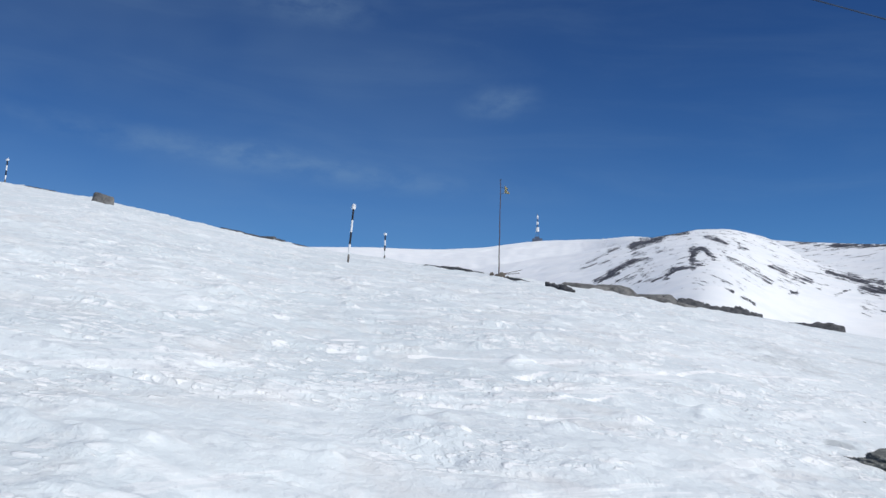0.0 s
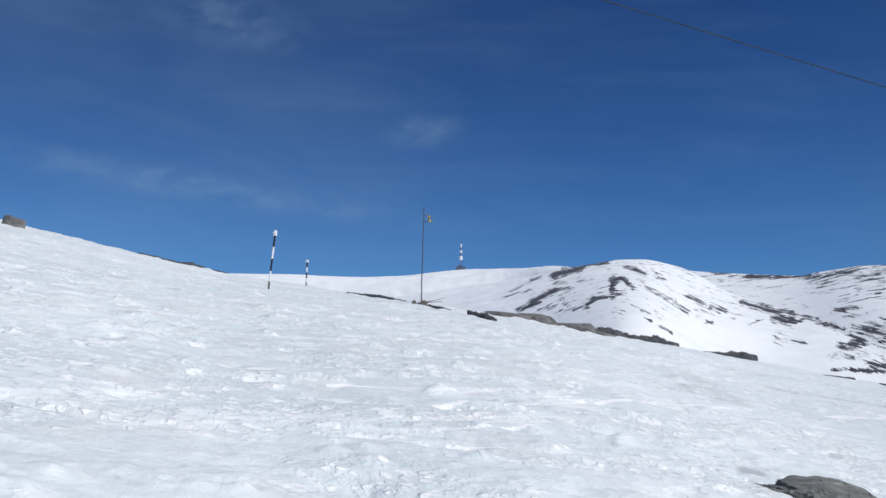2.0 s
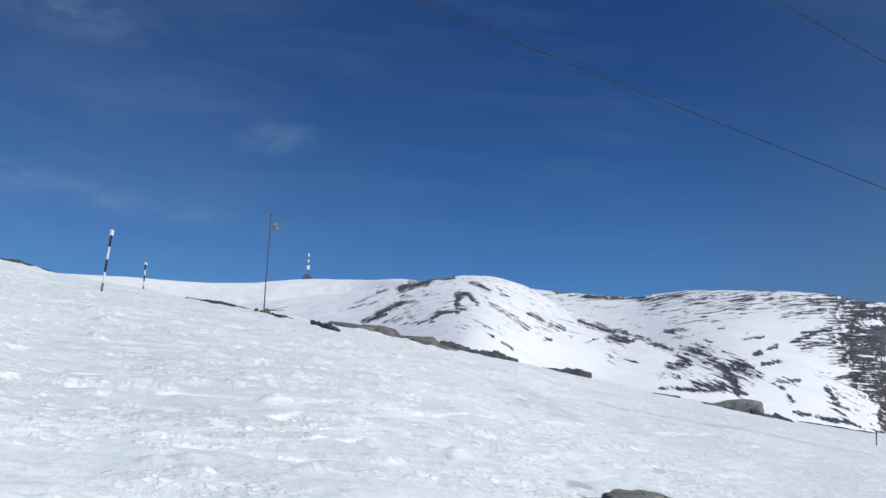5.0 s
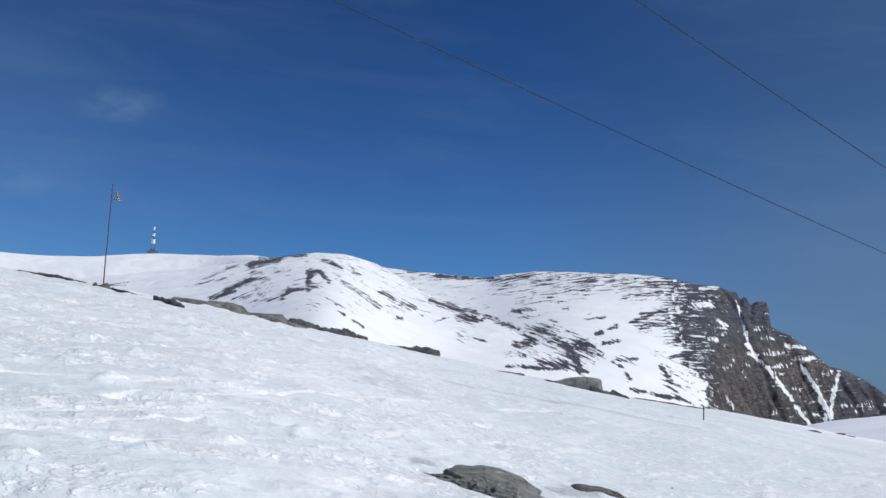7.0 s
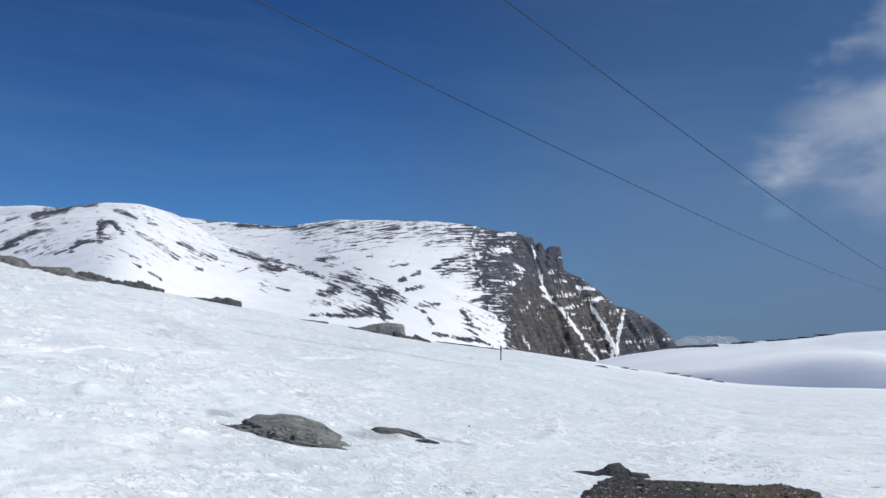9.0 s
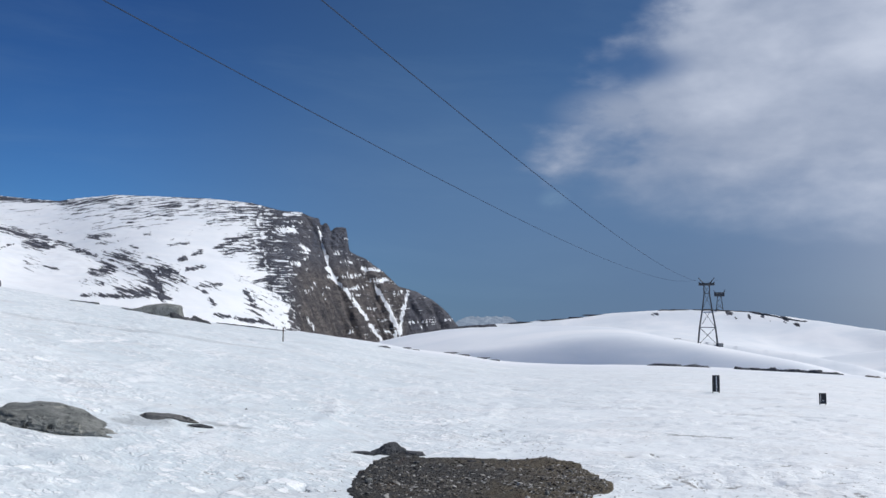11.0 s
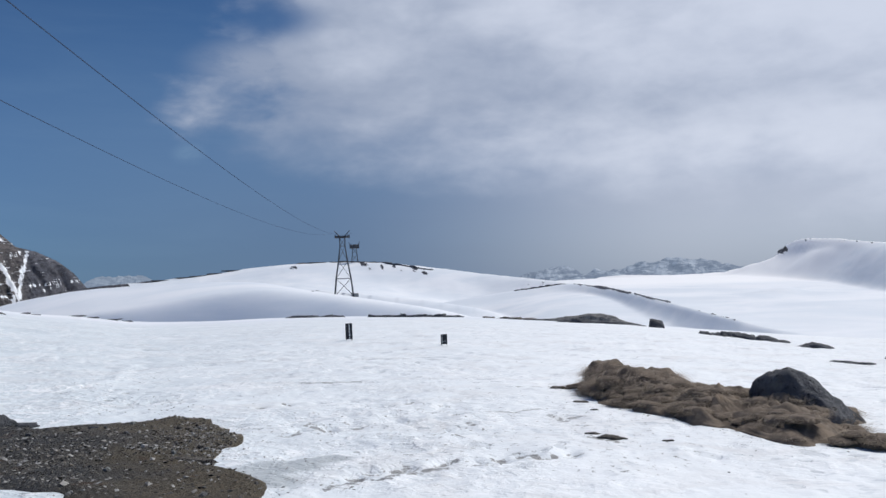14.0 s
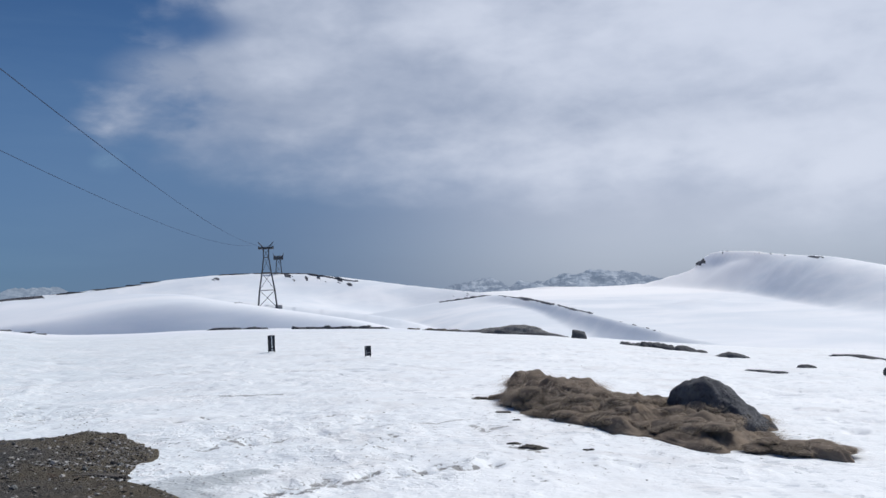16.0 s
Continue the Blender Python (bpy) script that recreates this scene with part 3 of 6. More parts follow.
EDGE_ROCK = ((36.81, 6.40, 38.78, 6.67, 0.32, 0.62), (35.85, 5.71, 38.46, 6.10, 0.19, 0.55), (36.36, 4.29, 37.49, 4.74, 0.13, 0.80), (37.16, 4.74, 39.46, 5.28, 0.32, 0.60), (36.85, 4.07, 40.13, 4.62, 0.29, 0.66), (38.48, 4.09, 40.81, 3.95, 0.26, 0.60),
             (38.17, 3.25, 41.15, 3.45, 0.32, 0.42), (37.85, 2.25, 41.15, 2.60, 0.39, 0.42), (38.19, 1.41, 41.16, 1.59, 0.39, 0.40), (38.20, 0.75, 40.84, 0.25, 0.39, 0.50), (38.02, 1.75, 38.53, 0.91, 0.13, 0.80), (36.26, 0.32, 40.85, -0.42, 0.10, 0.80))
# how the beds of rock rise to the east: bearing, rise
PEAK_DIP = ((0, 0.5), (12, 0.5), (16, 0.35), (17.5, -0.3), (20, -0.45), (26, -0.35), (36, -0.3))
HILL_DIP = ((10, 0.2), (26, 0.16), (34, 0.14), (38, 0.06), (42, 0.03), (52, 0.08))
# rock on the plateau: bearing, height, half length, half thickness, slope of the band, amount
PLATEAU_ROCK = ((66.6, 0.40, 1.2, 0.035, -8, 0.7), (69.4, 0.2, 1.2, 0.035, -14, 0.6), (57.5, 0.08, 1.0, 0.025, 8, 0.55), (53, -0.25, 1.2, 0.025, 5, 0.55),
                (66.6, 0.2, 0.6, 0.035, -20, 0.5), (90.9, 0.35, 0.3, 0.3, 60, 1.0), (68.5, -1.85, 0.6, 0.02, -5, 0.5), (63.3, -1.1, 0.9, 0.03, 0, 0.5), (77.0, -1.15, 0.5, 0.05, 0, 0.6))
HILLTOP_ROCK = ((66.34, 0.43, 66.87, 0.16, 0.05, 0.90), (67.37, 0.36, 67.8, 0.02, 0.05, 0.90), (68.29, 0.23, 68.77, -0.05, 0.05, 0.80), (69.20, 0.10, 69.8, -0.1, 0.05, 0.80), (64.93, 0.50, 66.50, 0.46, 0.05, 0.90), (62.03, 0.28, 62.52, 0.35, 0.04, 0.70),
                (69.85, -0.19, 71.33, -0.44, 0.03, 0.60))
# thin line of rock along the spur and stray ribs below it
SPUR_LINE = ((75.6, -1.02, 77.2, -0.98, 0.06, 0.95), (77.2, -0.98, 79.1, -1.2, 0.06, 0.95), (79.1, -1.22, 81.0, -1.58, 0.05, 0.9), (81.0, -1.58, 82.4, -1.92, 0.045, 0.85), (82.6, -1.98, 84.6, -2.55, 0.04, 0.75), (76.8, -1.32, 77.5, -1.36, 0.035, 0.7),
             (76.2, -1.5, 76.5, -1.52, 0.03, 0.6), (74.4, -1.2, 74.9, -1.22, 0.03, 0.6), (86.0, -3.0, 88.6, -3.75, 0.025, 0.5))
RIM_LINE = ((92.2, 0.84, 92.5, 0.86, 0.03, 0.8), (92.9, 0.82, 95.0, 0.6, 0.025, 0.62), (95.5, 0.5, 95.8, 0.48, 0.02, 0.6), (96.9, 0.37, 97.6, 0.3, 0.035, 0.85))
# dirty marks on the flat snow: from bearing, distance to bearing, distance, half width in metres
TRACK_MARKS = ((64.8, 7.29, 65.4, 7.40, 0.05), (66.1, 7.41, 66.9, 7.49, 0.06), (67.5, 7.52, 68.3, 7.50, 0.05), (68.4, 7.61, 68.8, 7.65, 0.05), (69.1, 7.69, 70.4, 7.74, 0.05), (70.4, 7.80, 71.6, 7.83, 0.05), (73.1, 7.91, 74.2, 7.97, 0.04), (76.5, 8.38, 77.4, 8.30, 0.05), (63.7, 10.38, 64.8, 10.03, 0.08), (64.7, 9.90, 65.5, 10.02, 0.08), (62.4, 9.65, 63.0, 9.69, 0.08))
DIRT_STREAKS = ((66.4, 9.90, 66.8, 9.92, 0.08), (63.3, 15.09, 64.9, 14.94, 0.12), (65.2, 15.07, 66.6, 14.96, 0.10), (75.7, 13.67, 78.2, 13.92, 0.06), (74.0, 11.02, 75.4, 10.98, 0.07), (75.8, 11.08, 77.3, 11.46, 0.04), (77.6, 10.88, 78.3, 10.36, 0.07), (78.8, 10.61, 79.3, 10.70, 0.08), (70.8, 9.58, 72.5, 9.18, 0.05), (72.9, 10.15, 73.2, 10.11, 0.06), (79.8, 9.36, 81.2, 9.17, 0.10))
# snow left in the gullies and on the ledges of the rock face: from, to, half width
GULLIES = ((42.27, 5.59, 42.55, 4.37, 0.06), (42.55, 4.37, 42.89, 3.29, 0.13), (42.83, 3.12, 43.37, 2.34, 0.16), (43.37, 2.34, 44.19, 1.43, 0.11), (44.36, 1.26, 45.21, 0.07, 0.13), (45.38, -0.27, 46.02, -1.11, 0.15),
           (42.93, 2.61, 43.40, 2.38, 0.13), (45.71, 1.94, 46.39, 0.99, 0.13), (46.39, 0.99, 47.01, -0.44, 0.16), (47.65, 1.67, 47.31, 0.24, 0.14), (47.31, 0.24, 47.18, -0.84, 0.12), (47.07, -0.44, 46.91, -0.98, 0.10))
LEDGES = ((43.50, 2.61, 45.03, 2.72, 0.10), (43.57, 3.46, 44.24, 3.50, 0.10), (44.92, 3.03, 45.81, 3.03, 0.08), (45.37, 2.31, 46.28, 2.42, 0.10), (43.68, 1.87, 45.03, 2.01, 0.08), (43.92, 1.53, 44.86, 1.46, 0.06),
          (47.85, -0.17, 49.28, 0.03, 0.08), (48.26, -0.44, 48.94, -0.37, 0.06), (46.90, 1.50, 47.41, 1.74, 0.08), (43.26, 4.04, 43.49, 4.00, 0.10), (44.85, 3.23, 45.13, 2.96, 0.10), (45.20, 0.75, 45.71, 0.68, 0.10),
          (49.45, 0.24, 50.13, 0.03, 0.06), (45.55, -0.50, 46.57, -0.71, 0.06))
SNOWBITS = ((39.62, 5.35, 40.86, 5.37, 0.29), (40.18, 6.30, 41.18, 6.38, 0.16), (40.79, 5.90, 41.26, 5.78, 0.10), (40.97, 4.02, 41.74, 4.09, 0.11), (40.81, 3.44, 41.21, 3.28, 0.16), (41.48, 3.68, 41.64, 3.79, 0.13),
            (41.13, 4.56, 41.64, 4.19, 0.10), (41.26, 1.63, 42.00, 1.86, 0.08), (41.99, 2.27, 42.03, 1.86, 0.08), (42.43, 1.86, 42.90, 1.93, 0.06), (42.50, 1.76, 42.67, 1.26, 0.06), (41.61, 0.08, 42.12, -0.49, 0.10),
            (44.20, -0.77, 44.53, -0.43, 0.13), (41.48, 3.11, 41.65, 2.94, 0.06), (38.61, 6.60, 39.11, 6.45, 0.26), (41.67, 0.75, 41.84, 0.75, 0.06))


def streaks(az, el, lines, core=1.45, fade=0.85):
    """1 along the given lines, fading to 0 beside them."""
    out = np.zeros_like(az)
    for a0, e0, a1, e1, wide, *amount in lines:
        da, de = a1 - a0, e1 - e0
        t = np.clip(((az - a0) * da + (el - e0) * de) / (da * da + de * de), 0, 1)
        gap = np.hypot(az - a0 - t * da, el - e0 - t * de)
        out = np.maximum(out, np.clip(core - fade * gap / wide, 0, 1) * (amount[0] if amount else 1.0))
    return out


def build_ground():
    """One sheet from the feet to the far ranges, finer where it is nearer."""
    view = np.concatenate([np.arange(-32.0, 10.0, 0.135), np.arange(10.0, 52.0, 0.075), np.arange(52.0, 110.0, 0.125)])
    rest = np.arange(110.0, 328.0, 2.0)
    az = np.radians(np.concatenate([view, rest]))
    r = np.concatenate([np.geomspace(0.5, 4.0, 12, endpoint=False), np.geomspace(4.0, 40, 370, endpoint=False), np.geomspace(40, 110, 60, endpoint=False),
                        np.geomspace(110, 146, 14, endpoint=False), np.arange(146, 172, 0.75), np.geomspace(172, 600, 84, endpoint=False), np.arange(600, 1060, 2.8), np.arange(1060, 1300, 7.5), np.geomspace(1305, 2300, 30, endpoint=False), np.linspace(2300, 2540, 30), np.geomspace(2600, 4900, 14)])
    a, q = np.meshgrid(az, r)
    x, y = (np.sin(a) * q).ravel(), (np.cos(a) * q).ravel()
    z = land(x, y)
    rows, cols = len(r), len(az)
    verts = np.concatenate([np.stack([x, y, z], 1), [[0, 0, float(land(np.array([0.0]), np.array([0.01]))[0])]]])
    i, j = np.meshgrid(np.arange(rows - 1), np.arange(cols), indexing="ij")
    n = (j + 1) % cols
    quads = np.stack([i * cols + j, (i + 1) * cols + j, (i + 1) * cols + n, i * cols + n], -1).reshape(-1, 4)
    j = np.arange(cols)
    hub = np.stack([j, (j + 1) % cols, np.full(cols, rows * cols)], 1)
    me = bpy.data.meshes.new("ground")
    me.vertices.add(len(verts))
    me.vertices.foreach_set("co", verts.astype(np.float32).ravel())
    me.loops.add(quads.size + hub.size)
    me.loops.foreach_set("vertex_index", np.concatenate([quads[:, ::-1].ravel(), hub[:, ::-1].ravel()]).astype(np.int32))
    me.polygons.add(len(quads) + len(hub))
    me.polygons.foreach_set("loop_start", np.concatenate([np.arange(len(quads)) * 4, quads.size + np.arange(len(hub)) * 3]).astype(np.int32))
    me.update(calc_edges=True)
    me.polygons.foreach_set("use_smooth", np.ones(len(me.polygons), bool))
    full_r, full_az = np.hypot(x, y), np.degrees(np.arctan2(x, y))
    el = np.degrees(np.arctan2(z - EYE, full_r))
    far = full_r > 420
    wob = waves(full_az * 20, el * 20, 5.0, 31, 4, 0.6)
    wob_a, wob_e = waves(full_az * 20, el * 40, 3.0, 33, 3, 0.6), waves(full_az * 20, el * 40, 3.0, 35, 3, 0.6)
    rock = np.zeros_like(x)
    for ribs in (PEAK_ROCK, PEAK_LOW_ROCK, SADDLE_ROCK, SPUR_ROCK, FLANK_ROCK, FLANK_LOW_ROCK, EDGE_ROCK):
        rock[far] = np.maximum(rock[far], 0.86 * streaks(full_az[far] + 0.2 * wob_a[far], el[far] + 0.08 * wob_e[far], ribs, 1.15, 0.5))
    # thin scattered ribs over the upper flank, thicker towards the rock face
    on_hill = far & (full_az > 20) & (full_az < 53) & (full_r > np.interp(full_az, (20, 26, 30, 36), (1180, 1010, 850, 720)))
    limit = np.interp(el, (-1.0, 0.5, 1.5, 2.5, 3.7, 4.5, 5.0, 6.4), (40.5, 40.1, 40.1, 40.2, 39.7, 39.3, 39.5, 39.2))
    thin = 0.27 * np.clip((el - 5.0) / 1.2, 0, 1) * np.clip((full_az - 26) / 6, 0.45, 1) + 0.16
    feather = np.clip(1 - (limit - full_az) / 3.4, 0, 1)
    thin = np.maximum(thin, 0.52 * feather ** 0.7 + 0.42 * np.clip((feather - 0.62) / 0.38, 0, 1))
    clear = np.exp(-((full_az - 36.3) / 1.5) ** 2 - ((el - 3.4) / 1.5) ** 2) + np.exp(-((full_az - 34.2) / 1.6) ** 2 - ((el - 5.6) / 0.5) ** 2)
    rock = np.where(on_hill, np.maximum(rock, thin * (1 - 0.8 * np.clip(clear, 0, 1))), rock)
    on_peak = far & ~on_hill & (full_az > 10) & (full_az < 28) & (el > 4.2)
    rock = np.where(on_peak, np.maximum(rock, np.interp(full_az, (10, 14, 18, 24, 28), (0.16, 0.26, 0.25, 0.27, 0.2))), rock)
    cliff = np.clip((full_az - limit - 1.3 * wob + 0.45) / 1.3, 0, 1) * ((full_r > 430) & (full_r < 1300) & (full_az < 53))
    white = np.maximum(0.95 * streaks(full_az + 0.09 * wob_a, el + 0.06 * wob_e, GULLIES, 1.12, 0.75), 0.76 * streaks(full_az + 0.22 * wob_a, el + 0.12 * wob_e, LEDGES + SNOWBITS, 1.2, 0.8))
    white = np.clip((white - 0.45 + 0.55 * waves(full_az * 20, el * 40, 1.8, 37, 3, 0.65)) / 0.5, 0, 1)
    # ledges hold snow on the eastern half; the lower western wall is bare
    hold = np.interp(full_az, (39, 41.5, 42.6, 43.4, 44.5, 47.0, 48.0, 50.0), (0.72, 0.84, 0.98, 0.93, 0.80, 0.78, 0.84, 0.86))
    hold = np.maximum(hold, 0.98 * np.clip((44.6 - full_az - 0.35 * (el - 1.0)) / 0.6, 0, 1) * (full_az > 41.3) * (el < 3.4))
    hold = hold - 0.5 * np.clip(waves(full_az * 20, el * 34, 2.6, 43, 4, 0.6) - 0.12, 0, 1) * np.clip((full_az - 41.0) / 1.0, 0, 1)
    cliff = cliff * (hold - 1.2 * white)
    rock = np.where(cliff > 0.01, np.maximum(cliff, 0.0), np.where((full_az > limit + 0.6) & on_hill, 0.0, rock))
    seam = np.clip(1.5 - np.abs(full_az - limit - 0.2) / 0.9, 0, 1) * on_hill
    rock = np.maximum(rock, (0.62 - 0.9 * white) * seam)
    rise = np.where(on_hill, np.interp(full_az, BEARINGS, np.cumsum(np.interp(BEARINGS, *zip(*HILL_DIP))) * 0.1), np.interp(full_az, BEARINGS, np.cumsum(np.interp(BEARINGS, *zip(*PEAK_DIP))) * 0.1))
    along, bed = 17.5 * full_az, z - 17.5 * rise
    warm = np.clip((full_az - 40.2) / 1.2, 0, 1) * np.clip((48.0 - full_az) / 0.8, 0.25, 1) * (1 - np.clip((el - 4.1) / 0.4, 0, 1) * (full_az > 41.9)) * (full_az < 53)
    warm = np.where(full_az < 40.2, 0.15, warm * np.clip((4.2 - el) / 1.6, 0.3, 1))
    top = (full_r > 420) & (full_az > 55) & (full_az < 76)
    rock[top] = np.maximum(rock[top], streaks(full_az[top] + 0.1 * wob_a[top], el[top], HILLTOP_ROCK))
    rock = np.maximum(rock, np.where((full_r > 150) & (full_az > 50.8), patches(full_az, el, PLATEAU_ROCK), 0))
    spur = (full_r > 120) & (full_r < 480) & (full_az > 73) & (full_az < 90)
    rock[spur] = np.maximum(rock[spur], streaks(full_az[spur] + 0.06 * wob_a[spur], el[spur], SPUR_LINE))
    rim = (full_r > 300) & (full_r < 600) & (full_az > 91) & (full_az < 99)
    rock[rim] = np.maximum(rock[rim], streaks(full_az[rim], el[rim] + 0.03, RIM_LINE))
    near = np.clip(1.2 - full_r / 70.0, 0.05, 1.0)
    # dirt spread round the bare places
    soil = np.zeros_like(x)
    for a0, r0, wide in ((52.3, 9.2, 2.9), (86.5, 11.4, 3.0), (70.0, 9.8, 2.6), (78.0, 9.0, 2.0), (63.5, 8.6, 2.2), (35.0, 11.0, 1.4)):
        gap = np.hypot(x - math.sin(radians(a0)) * r0, y - math.cos(radians(a0)) * r0)
        soil = np.maximum(soil, 0.75 * np.clip(1.6 - gap / wide, 0, 1))
    flat = (full_r < 18) & (full_az > 55) & (full_az < 90)
    for a0, r0, a1, r1, wide in TRACK_MARKS + DIRT_STREAKS:
        soil[flat] = np.maximum(soil[flat], 1.5 * np.clip(1.6 - line_gap(x[flat], y[flat], a0, r0, a1, r1) / wide, 0, 1))
    pale = np.zeros_like(x)
    field = (full_r < 26) & (full_az > -12) & (full_az < 66)
    for a0, r0, a1, r1, wide in PALE_STREAKS:
        pale[field] = np.maximum(pale[field], np.clip(1.5 - line_gap(x[field], y[field], a0, r0, a1, r1) / wide, 0, 1))
    # prints darkened through the soil layer, shade of their hollows put into colour
    for px, py in footprints():
        away, aside = print_offset(x, y, px, py)
        soil = np.maximum(soil, 1.5 * np.clip(1.4 - np.hypot(away / 0.085, aside / 0.10), 0, 1))
    soil = np.maximum(soil, np.interp(full_az, (28, 32, 48, 56), (0.0, 0.3, 0.3, 0.45)) * (full_r < 60))
    # meltwater soaking the snow beside the bare patch
    wet = np.zeros_like(x)
    close = (full_r < 14) & (full_az > 20) & (full_az < 80)
    for a0, r0, wide in ((57.2, 8.05, 0.22), (58.6, 8.0, 0.3), (60.0, 7.95, 0.34), (61.6, 8.05, 0.36), (63.3, 8.15, 0.3), (65.0, 8.35, 0.2), (62.0, 7.6, 0.25), (32.8, 10.9, 0.25), (33.8, 11.2, 0.3), (37.2, 11.7, 0.2), (38.6, 11.7, 0.14), (24.6, 10.5, 0.2), (27.0, 9.75, 0.12), (30.0, 9.65, 0.12)):
        gap = np.hypot(x[close] - math.sin(radians(a0)) * r0, y[close] - math.cos(radians(a0)) * r0)
        wet[close] = np.maximum(wet[close], np.clip(1.25 - gap / wide, 0, 0.75))
    # grey stains: an old track over the shoulder and smudges on the slope
    for a0, r0, a1, r1, wide, amount in ((26.0, 25.8, 31.4, 27.5, 0.5, 0.42), (31.4, 27.5, 35.4, 29.7, 0.55, 0.46), (35.4, 29.7, 39.5, 32.5, 0.6, 0.4), (21.5, 22.0, 22.6, 18.0, 1.1, 0.32), (20.0, 23.5, 21.5, 22.0, 1.2, 0.28)):
        wet = np.maximum(wet, amount * np.clip(1.4 - line_gap(x, y, a0, r0, a1, r1) / wide, 0, 1) * (full_r < 60))
    for key, value in (("rock", rock), ("near", near), ("soil", soil), ("ice", np.interp(full_az, (-180, -150, -115, 0, 8, 22, 30, 45, 60, 80, 100, 150), (0.4, 0.4, 0.9, 1.0, 0.92, 0.84, 0.98, 0.98, 0.6, 0.28, 0.3, 0.4))), ("wet", wet), ("pale", pale), ("along", along), ("bed", bed), ("warm", warm), ("far_bright", np.clip((full_r - 420) / 60, 0, 1) * np.maximum(np.clip((53 - full_az) / 2, 0, 1), np.clip((full_az - 76) / 6, 0, 1)))):
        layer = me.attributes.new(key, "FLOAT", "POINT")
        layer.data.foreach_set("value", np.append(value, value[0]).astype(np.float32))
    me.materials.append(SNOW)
    return tagged(new("ground", me), "wide snow-covered mountain plateau with crusted spring snow", "ground", kind="structure")


build_ground()


def ground_at(x, y):
    return float(land(np.array([x], float), np.array([y], float))[0])


def on_ground(az, r, sink=0.0):
    p = bearing(az, r)
    p.z = ground_at(p.x, p.y) - sink
    return p

# ---- more materials ----
def rock_material(name, dark, light, lichen):
    m, n, pos = material(name)
    tone = n.noise(pos, 2.2, 7.0, 0.65, 0.4)
    grit = n.noise(pos, 22.0, 6.0, 0.7)
    color = n.mix(n.ramp(tone, 0.32, 0.68), dark, light)
    color = n.mix(n.math("MULTIPLY", n.ramp(n.noise(pos, 5.5, 5.0, 0.7, 0.6), 0.56, 0.68), 0.8), color, lichen)
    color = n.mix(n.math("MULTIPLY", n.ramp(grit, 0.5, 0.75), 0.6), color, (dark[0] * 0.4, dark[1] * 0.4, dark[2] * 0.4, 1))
    # pits and holes painted near black, the shade inside them put into colour
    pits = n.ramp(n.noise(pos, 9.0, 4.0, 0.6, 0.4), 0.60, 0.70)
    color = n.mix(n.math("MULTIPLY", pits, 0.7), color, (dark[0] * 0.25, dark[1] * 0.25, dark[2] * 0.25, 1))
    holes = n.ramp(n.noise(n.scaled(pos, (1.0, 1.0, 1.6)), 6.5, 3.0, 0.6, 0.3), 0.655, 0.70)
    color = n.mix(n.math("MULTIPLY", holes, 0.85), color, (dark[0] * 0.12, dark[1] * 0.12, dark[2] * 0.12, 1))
    height = n.math("SUBTRACT", n.math("ADD", n.math("MULTIPLY", tone, 0.6), n.math("MULTIPLY", grit, 0.5)), n.math("MULTIPLY", n.math("MAXIMUM", pits, holes), 0.6))
    finish(n, color, 0.9, height, 1.0, 0.08, spec=0.2)
    return m


def speckled(name, a, b, scale, rough=0.8, metal=0.0, bump=0.2):
    m, n, pos = material(name)
    f = n.noise(pos, scale, 6.0, 0.65, 0.2)
    finish(n, n.mix(n.ramp(f, 0.3, 0.7), a, b), rough, f, bump, 0.02, metal)
    return m


def per_piece(name, colors, rough=0.9):
    """A colour by chance for each loose piece of a mesh, with a little grain."""
    m, n, pos = material(name)
    ramp = n.add("ShaderNodeValToRGB", {0: n.add("ShaderNodeNewGeometry").outputs["Random Per Island"]})
    ramp.color_ramp.interpolation = "LINEAR"
    while len(ramp.color_ramp.elements) < len(colors):
        ramp.color_ramp.elements.new(0.5)
    for k, c in enumerate(colors):
        ramp.color_ramp.elements[k].position = k / (len(colors) - 1)
        ramp.color_ramp.elements[k].color = (*c, 1)
    f = n.noise(pos, 30.0, 3.0)
    finish(n, n.mix(n.math("MULTIPLY", f, 0.5), ramp.outputs[0], (0.03, 0.025, 0.02, 1)), rough)
    return m


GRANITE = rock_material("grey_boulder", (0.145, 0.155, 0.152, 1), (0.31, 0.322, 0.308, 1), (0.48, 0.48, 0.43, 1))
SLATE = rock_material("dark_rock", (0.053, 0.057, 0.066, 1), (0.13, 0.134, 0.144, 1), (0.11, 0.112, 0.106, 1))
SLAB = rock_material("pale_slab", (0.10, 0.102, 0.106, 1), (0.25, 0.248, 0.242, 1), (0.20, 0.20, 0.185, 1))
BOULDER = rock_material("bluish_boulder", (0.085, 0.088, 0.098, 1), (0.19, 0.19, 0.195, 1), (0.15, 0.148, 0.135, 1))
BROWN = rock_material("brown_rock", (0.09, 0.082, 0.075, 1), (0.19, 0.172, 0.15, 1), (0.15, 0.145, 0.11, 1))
STEEL = speckled("painted_steel", (0.035, 0.04, 0.05, 1), (0.09, 0.095, 0.105, 1), 3.0, 0.55, 0.3)
ROPE = speckled("steel_rope", (0.022, 0.042, 0.085, 1), (0.032, 0.058, 0.112, 1), 1.0, 1.0, 0.0)
BLACK = speckled("black_paint", (0.012, 0.014, 0.02, 1), (0.03, 0.032, 0.04, 1), 9.0, 0.6)
WHITE = speckled("white_paint", (0.72, 0.74, 0.76, 1), (0.82, 0.83, 0.84, 1), 7.0, 0.6)
GREY = speckled("weathered_wood", (0.10, 0.09, 0.08, 1), (0.22, 0.20, 0.18, 1), 12.0, 0.9)
